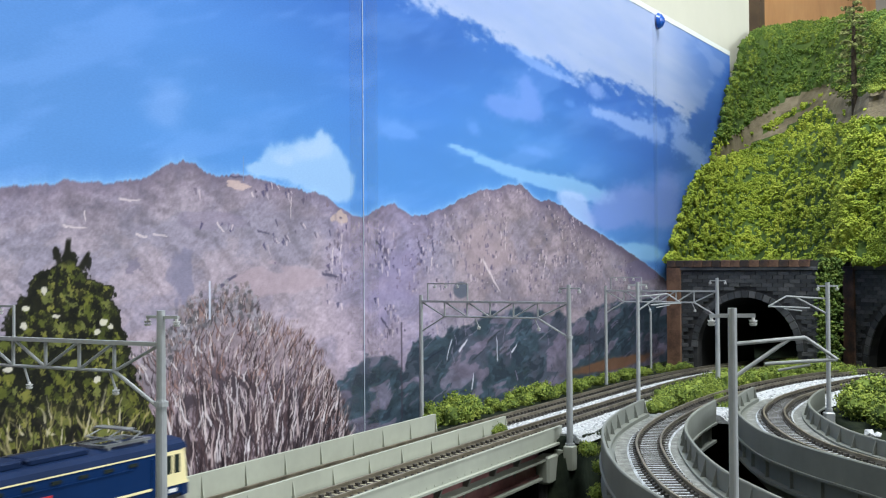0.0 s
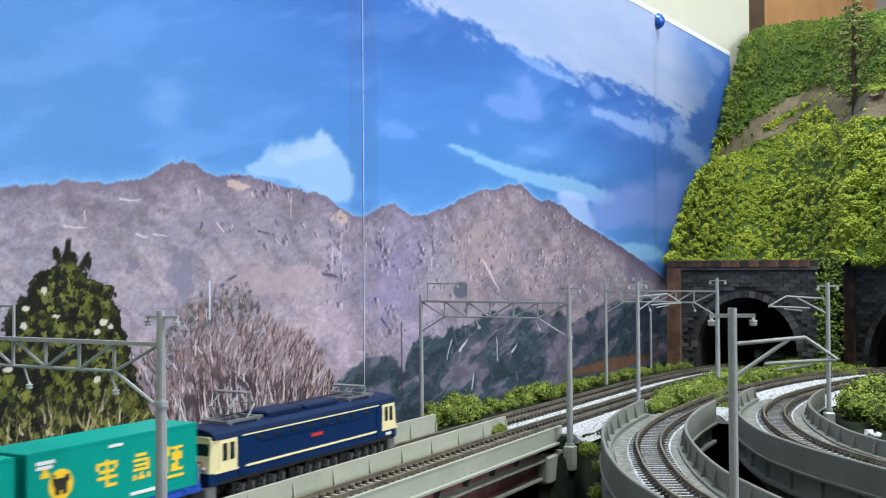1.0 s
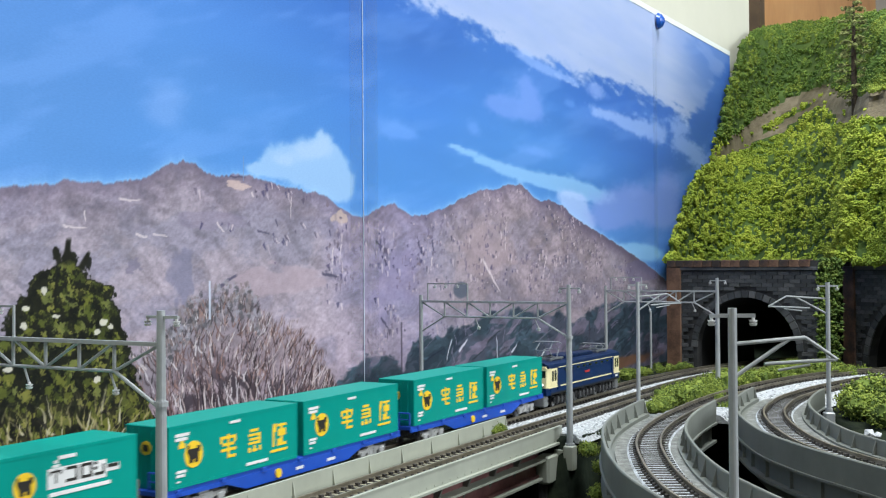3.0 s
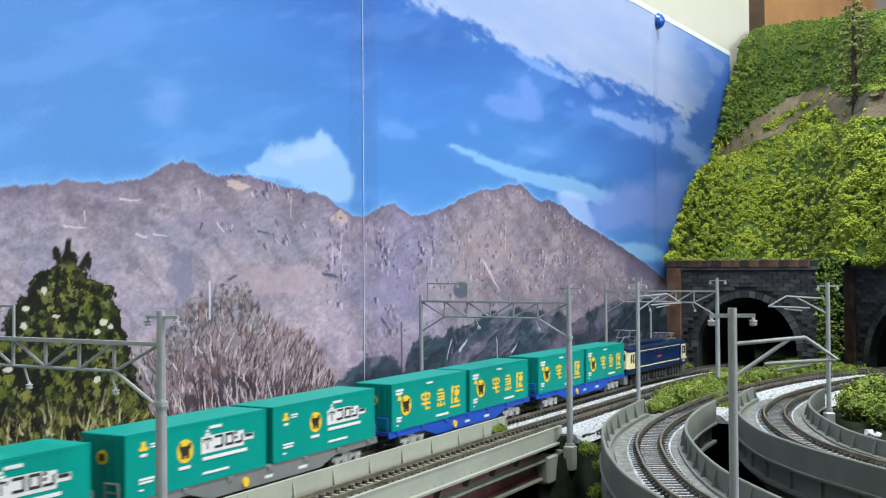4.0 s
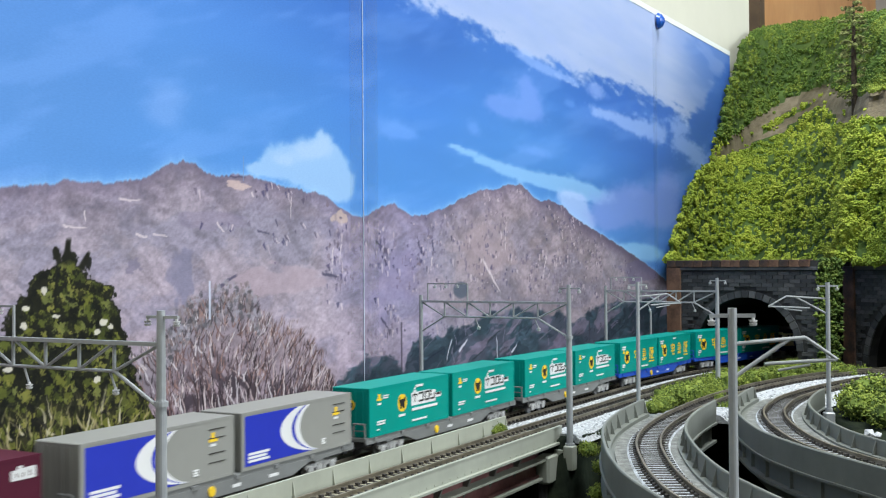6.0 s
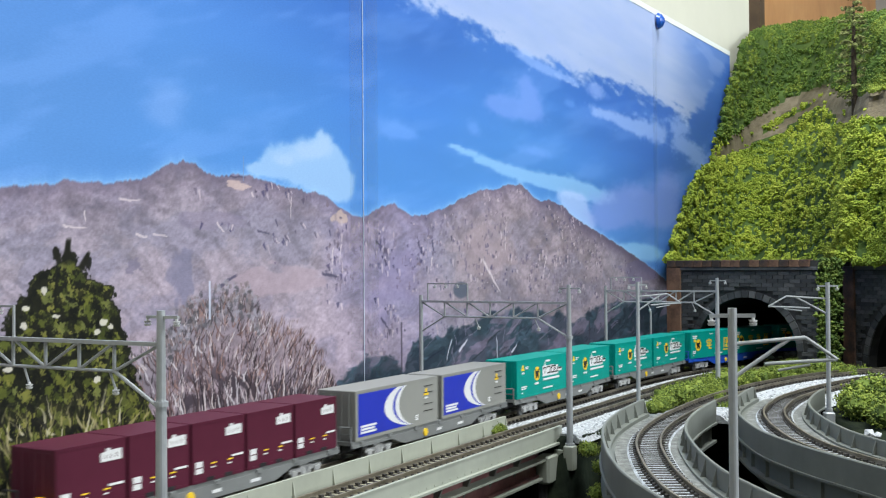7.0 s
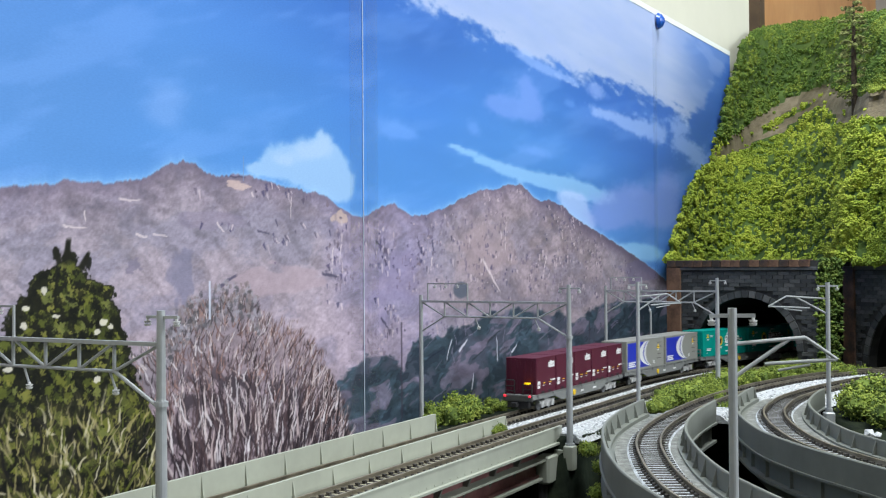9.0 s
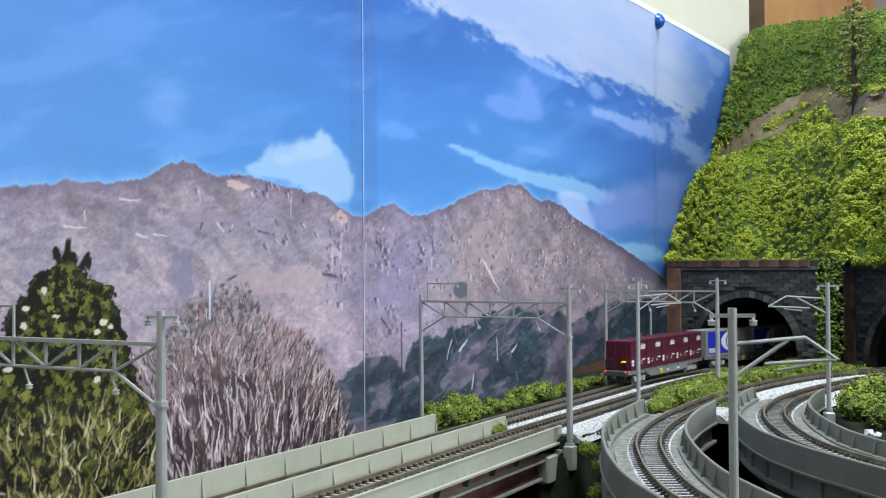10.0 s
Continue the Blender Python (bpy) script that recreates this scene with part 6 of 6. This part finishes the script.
def maroon_container():
    c = thing("short_container", "maroon short freight container with small white marks", "freight container", group="maroon containers")
    container_body(c, L12, H12, MAROON)
    glyph(c, 3.0, 12.6, 7.6, 3.5, [(0.0, 0.2, 0.0, 0.72), (0.0, 1.0, 0.0, 0.2), (0.26, 0.46, 0.0, 1.0), (0.2, 0.6, 0.5, 0.8), (0.52, 0.72, 0.0, 0.8), (0.6, 1.0, 0.58, 0.84), (0.78, 1.0, 0.0, 0.84)], WHITE, "white_device")
    on_side(c, "white_plate", -10.8, -7.6, 2.8, 6.4, WHITE, 0.08)
    part("plate_lines", Shape().box(-10.6, -7.8, SIDE - 0.14, SIDE - 0.06, 4.4, 4.7), MAROON, c)
    for x, w in ((-3.8, 2.4), (4.0, 2.2)):
        bars(c, x, 5.4, w, 1, YELLOW, 0.4)
        bars(c, x, 4.2, w * 0.8, 1, WHITE, 0.4)
    bars(c, 5.8, 6.4, 5.4, 1, WHITE, 0.6)
    part("fork_pockets", Shape().box(-6, -2.5, -8.42, -8.3, 0.1, 1.3).box(2.5, 6, -8.42, -8.3, 0.1, 1.3), DARK, c)
    return c


def locomotive():
    e = thing("locomotive", "deep blue and cream model electric locomotive with two pantographs", "locomotive")
    L = 54.5
    # the body's section, with a rounded eave
    sec = [(-9.2, 8.2), (9.2, 8.2), (9.3, 20.8), (8.6, 22.4), (6.6, 23.4), (3.0, 23.9), (-3.0, 23.9), (-6.6, 23.4), (-8.6, 22.4), (-9.3, 20.8)]
    body = part("body", Shape().prism(sec, "x", -L + 3, L - 3), NAVY, e)
    roof = [(-9.36, 21.0), (-8.7, 22.5), (-6.7, 23.5), (-3.0, 24.05), (3.0, 24.05), (6.7, 23.5), (8.7, 22.5), (9.36, 21.0), (9.1, 20.9), (-9.1, 20.9)]
    part("roof", Shape().prism(roof, "x", -L + 1, L - 1), NAVY_ROOF, body)
    for d in (-1, 1):
        # cab end: slightly raked and pointed nose
        nose = Shape()
        ring0 = [(-9.28, 10.9), (9.28, 10.9), (9.3, 20.8), (8.4, 22.4), (-8.4, 22.4), (-9.3, 20.8)]
        ring1 = [(-8.2, 10.9), (8.2, 10.9), (8.2, 20.4), (7.4, 21.8), (-7.4, 21.8), (-8.2, 20.4)]
        v = [(d * (L - 3), y, z) for y, z in ring0] + [(d * (L + (0.4 if z < 15 else -0.6)), y, z) for y, z in ring1]
        nose.add(v, [(i, (i + 1) % 6, 6 + (i + 1) % 6, 6 + i) for i in range(6)] + [(6, 7, 8, 9, 10, 11)])
        cab = part("cab_front", nose, CREAM, e, "cream cab end")
        for y in (-7.6, 0.35):
            part("windscreen", Shape().box(min(d * (L - 0.9), d * (L - 0.15)), max(d * (L - 0.9), d * (L - 0.15)), y, y + 7.2, 15.6, 19.8, 0.12), WINDOW, cab)
        skirt = [(d * (L - 3.2), -9.35), (d * (L + 0.6), -8.3), (d * (L + 0.6), 8.3), (d * (L - 3.2), 9.35)]
        part("skirt", Shape().prism(skirt, "z", 7.2, 10.95), NAVY, cab, "deep blue lower cab front")
        part("plate", Shape().box(min(d * L, d * (L + 0.8)), max(d * L, d * (L + 0.8)), -5.2, 5.2, 13.0, 14.5, 0.1), BAND if d < 0 else CHROME, cab, "red-brown band below the windscreen")
        for y in (-6.2, 6.2):
            part("headlight", Shape().tube((d * (L + 0.2), y, 12.6), (d * (L + 0.9), y, 11.9), 0.75, n=14), CHROME, cab)
            part("handrail", Shape().tube((d * (L + 0.9), y + 1.6, 8.2), (d * (L + 0.9), y + 1.6, 14.0), 0.25, n=8), CREAM, cab)
        part("pilot", Shape().box(min(d * (L - 4), d * (L + 0.8)), max(d * (L - 4), d * (L + 0.8)), -7.6, 7.6, 1.2, 6.9, 0.6), PLOUGH, e, "grey snow plough and steps")
        coupler(e, d * (L + 0.5), d)
        # side cream panels with two windows a side
        x0, x1 = sorted((d * (L - 11.5), d * (L - 2.9)))
        for y in (-1, 1):
            ya, yb = sorted((y * 9.2, y * 9.42))
            side = part("cab_side", Shape().box(x0, x1, ya, yb, 10.8, 20.7), CREAM, e, "cream cab side")
            ya, yb = sorted((y * 9.3, y * 9.5))
            for k in (0.18, 0.58):
                a = x0 + (x1 - x0) * k
                part("side_window", Shape().box(a, a + 2.4, ya, yb, 14.2, 19.6, 0.08), WINDOW, side)
    for y in (-1, 1):
        ya, yb = sorted((y * 9.2, y * 9.44))
        part("waist_stripe", Shape().box(-L + 11, L - 11, ya, yb, 10.75, 11.4), CREAM, body, "thin cream stripe")
        part("waist_stripe", Shape().box(-L + 0.5, -L + 11, ya, yb, 10.75, 11.4), CREAM, body, "thin cream stripe")
        part("waist_stripe", Shape().box(L - 11, L - 0.5, ya, yb, 10.75, 11.4), CREAM, body, "thin cream stripe")
        part("eave_stripe", Shape().box(-L + 14, L - 14, ya, yb, 20.6, 21.0), CREAM, body, "thin cream stripe")
        yc, yd = sorted((y * 9.25, y * 9.55))
        part("name_plate", Shape().box(-3.2, 3.2, yc, yd, 15.1, 16.2), RED, body, "red plate on the side")
        for i in range(8):
            part("side_light", Shape().box(-33 + i * 9.0, -29.6 + i * 9.0, yc, yd - 0.1 if y > 0 else yd, 18.6, 19.6, 0.05), WINDOW, body)
        part("louvre_band", Shape().box(-32, 32, yc + (0.05 if y < 0 else 0), yd - (0 if y < 0 else 0.05), 17.8, 18.1), NAVY, body)
        part("door", Shape().box(L - 15.6, L - 12.2, yc, yd, 9.2, 19.6), NAVY, body)
        part("door", Shape().box(-L + 12.2, -L + 15.6, yc, yd, 9.2, 19.6), NAVY, body)
        part("number_bars", Shape().box(L - 9, L - 5.5, yc, yd, 8.9, 9.9), WHITE, body)
    # roof equipment
    rb = part("roof_box", Shape().box(-22, -2, -5.2, 5.2, 23.4, 25.8, 0.6).box(-0.5, 20, -5.2, 5.2, 23.4, 25.6, 0.6), NAVY_ROOF, e, "long raised roof covers")
    part("cable", Shape().tube((-36, 3, 25.4), (36, 3, 25.8), 0.25, n=6), DARK, rb)
    for d in (-1, 1):
        x = d * 34.0
        base = Shape().box(x - 9, x + 9, -5.4, -4.2, 24.4, 25.2).box(x - 9, x + 9, 4.2, 5.4, 24.4, 25.2).box(x - 9, x - 7.8, -5, 5, 24.4, 25.1).box(x + 7.8, x + 9, -5, 5, 24.4, 25.1)
        for a in (-7, 7):
            for b in (-4.8, 4.8):
                base.tube((x + a, b, 23.2), (x + a, b, 24.6), 0.7, n=8)
        panto = part("pantograph", base, CHROME, e, "grey metal pantograph")
        lift = 8.0 if d < 0 else 3.2
        for b in (-4.4, 4.4):
            for a in (-1, 1):
                part("lower_arm", Shape().tube((x + a * 2.2, b, 25.2), (x + a * 6.5, b * 0.9, 25.2 + lift * 0.5), 0.24, n=6), CHROME, panto)
                part("upper_arm", Shape().tube((x + a * 6.5, b * 0.9, 25.2 + lift * 0.5), (x + a * 1.0, b * 0.8, 25.2 + lift), 0.2, n=6), CHROME, panto)
        for a in (-6.5, 6.5):
            part("tie_rod", Shape().tube((x + a, -4, 25.2 + lift * 0.5), (x + a, 4, 25.2 + lift * 0.5), 0.2, n=6), CHROME, panto)
        part("contact_shoe", Shape().box(x - 1.6, x + 1.6, -6.5, 6.5, 25.2 + lift, 25.7 + lift, 0.15).tube((x, -8, 24.7 + lift), (x, -6.4, 25.4 + lift), 0.25, n=6).tube((x, 8, 24.7 + lift), (x, 6.4, 25.4 + lift), 0.25, n=6), CHROME, panto)
    # running gear
    for x in (-31, 0, 31):
        bogie(e, x, DARK, 16.0)
        part("side_frame", Shape().box(x - 13, x + 13, -8.2, -7.2, 2.6, 5.6, 0.3).box(x - 13, x + 13, 7.2, 8.2, 2.6, 5.6, 0.3), DARK, e)
        for a in (-10.5, -5.5, 0.0, 5.5, 10.5):
            part("axle_box", Shape().box(x + a - 1.1, x + a + 1.1, -9.0, -8.1, 1.6, 4.4, 0.25).tube((x + a, -8.6, 4.4), (x + a, -8.6, 6.4), 0.55, n=8), DARK, e)
            part("spring", Shape().tube((x + a + 2.2, -8.5, 2.4), (x + a + 2.2, -8.5, 5.4), 0.5, n=8), WHEEL, e)
    for x in (-18, -12, 13, 18):
        part("underfloor_box", Shape().box(x - 2, x + 2, -8.0, 8.0, 2.2, 6.2, 0.3), DARK, e)
    part("frame_sill", Shape().box(-L + 3, L - 3, -8.8, 8.8, 7.0, 8.3), DARK, e)
    return e


PITCH = 141.5
UNIT = pose(0, 0, 0)
blue_wagon = wagon(WAGON_BLUE, BOGIE_GREY, "bright blue container wagon with grey bogies")
grey_wagon = wagon(WAGON_GREY, BOGIE_GREY, "dark grey container wagon with light grey bogies")
tail_wagon = wagon(WAGON_GREY, BOGIE_GREY, "grey last container wagon with lit red tail lights", tail=True)
TRAIN = [(tail_wagon, 0.0, 0.0), (grey_wagon, PITCH, 0.0)]
for k in (2, 3):
    TRAIN.append((copy_thing(grey_wagon, UNIT), k * PITCH, 0.0))
TRAIN += [(blue_wagon, 4 * PITCH, 0.0), (copy_thing(blue_wagon, UNIT), 5 * PITCH, 0.0), (locomotive(), 832.5, 0.0)]
# loads: (thing, wagon's place along the train, place on the wagon)
LOADS = []
kinds = {1: grey_container(), 2: teal_white(), 4: teal_yellow()}
for k in (1, 2, 3, 4, 5):
    first = kinds.get(k)
    src = kinds[1 if k == 1 else 2 if k < 4 else 4]
    for j, off in enumerate((-33.15, 33.15)):
        ob = first if first and j == 0 else copy_thing(src, UNIT)
        LOADS.append((ob, k * PITCH, off))
box12 = maroon_container()
for j in range(5):
    LOADS.append((box12 if j == 0 else copy_thing(box12, UNIT), 0.0, (j - 2) * 25.7 + 0.7))

# ---- what moves ----
RUN = [(0.0, -638.0), (0.5, -579.0), (1.0, -518.5), (1.5, -454.0), (2.0, -387.0), (2.5, -322.5), (4.0, -135.8), (4.5, -69.2), (5.0, -0.2), (7.0, 263.0), (7.5, 336.3),
       (8.5, 491.0), (9.0, 567.8), (9.5, 643.5), (10.0, 716.0)]


def run_at(t):
    """How far the last wagon's middle has come at t seconds, in mm; smooth through the timetable."""
    ts, ds = [r[0] for r in RUN], [r[1] for r in RUN]
    i = min(max(sum(1 for q in ts if q <= t) - 1, 0), len(ts) - 2)

    def slope(k):
        a, b = max(0, k - 1), min(len(ts) - 1, k + 1)
        return (ds[b] - ds[a]) / (ts[b] - ts[a])
    h = ts[i + 1] - ts[i]
    u = (t - ts[i]) / h
    return ((2 * u**3 - 3 * u**2 + 1) * ds[i] + (u**3 - 2 * u**2 + u) * h * slope(i) + (-2 * u**3 + 3 * u**2) * ds[i + 1] + (u**3 - u**2) * h * slope(i + 1))


def vehicle_pose(d, base=47.0):
    a, b = FAR.at(900 + d + base), FAR.at(900 + d - base)
    m, h = (a + b) / 2, a - b
    level = rail_level(Z_FAR)
    za, zb = level(a[0]), level(b[0])
    return pose(m[0] * MM, m[1] * MM, (za + zb) / 2 * MM, 0, math.degrees(math.atan2(zb - za, np.linalg.norm(h))), math.degrees(math.atan2(h[1], h[0])))


def motions():
    times = [i * 0.25 for i in range(41)]
    for ob, place, _ in TRAIN:
        walk(ob, [(t, vehicle_pose(run_at(t) + place)) for t in times])
    for ob, place, off in LOADS:
        walk(ob, [(t, vehicle_pose(run_at(t) + place) @ pose(off * MM, 0, 0.0090)) for t in times])


motions()
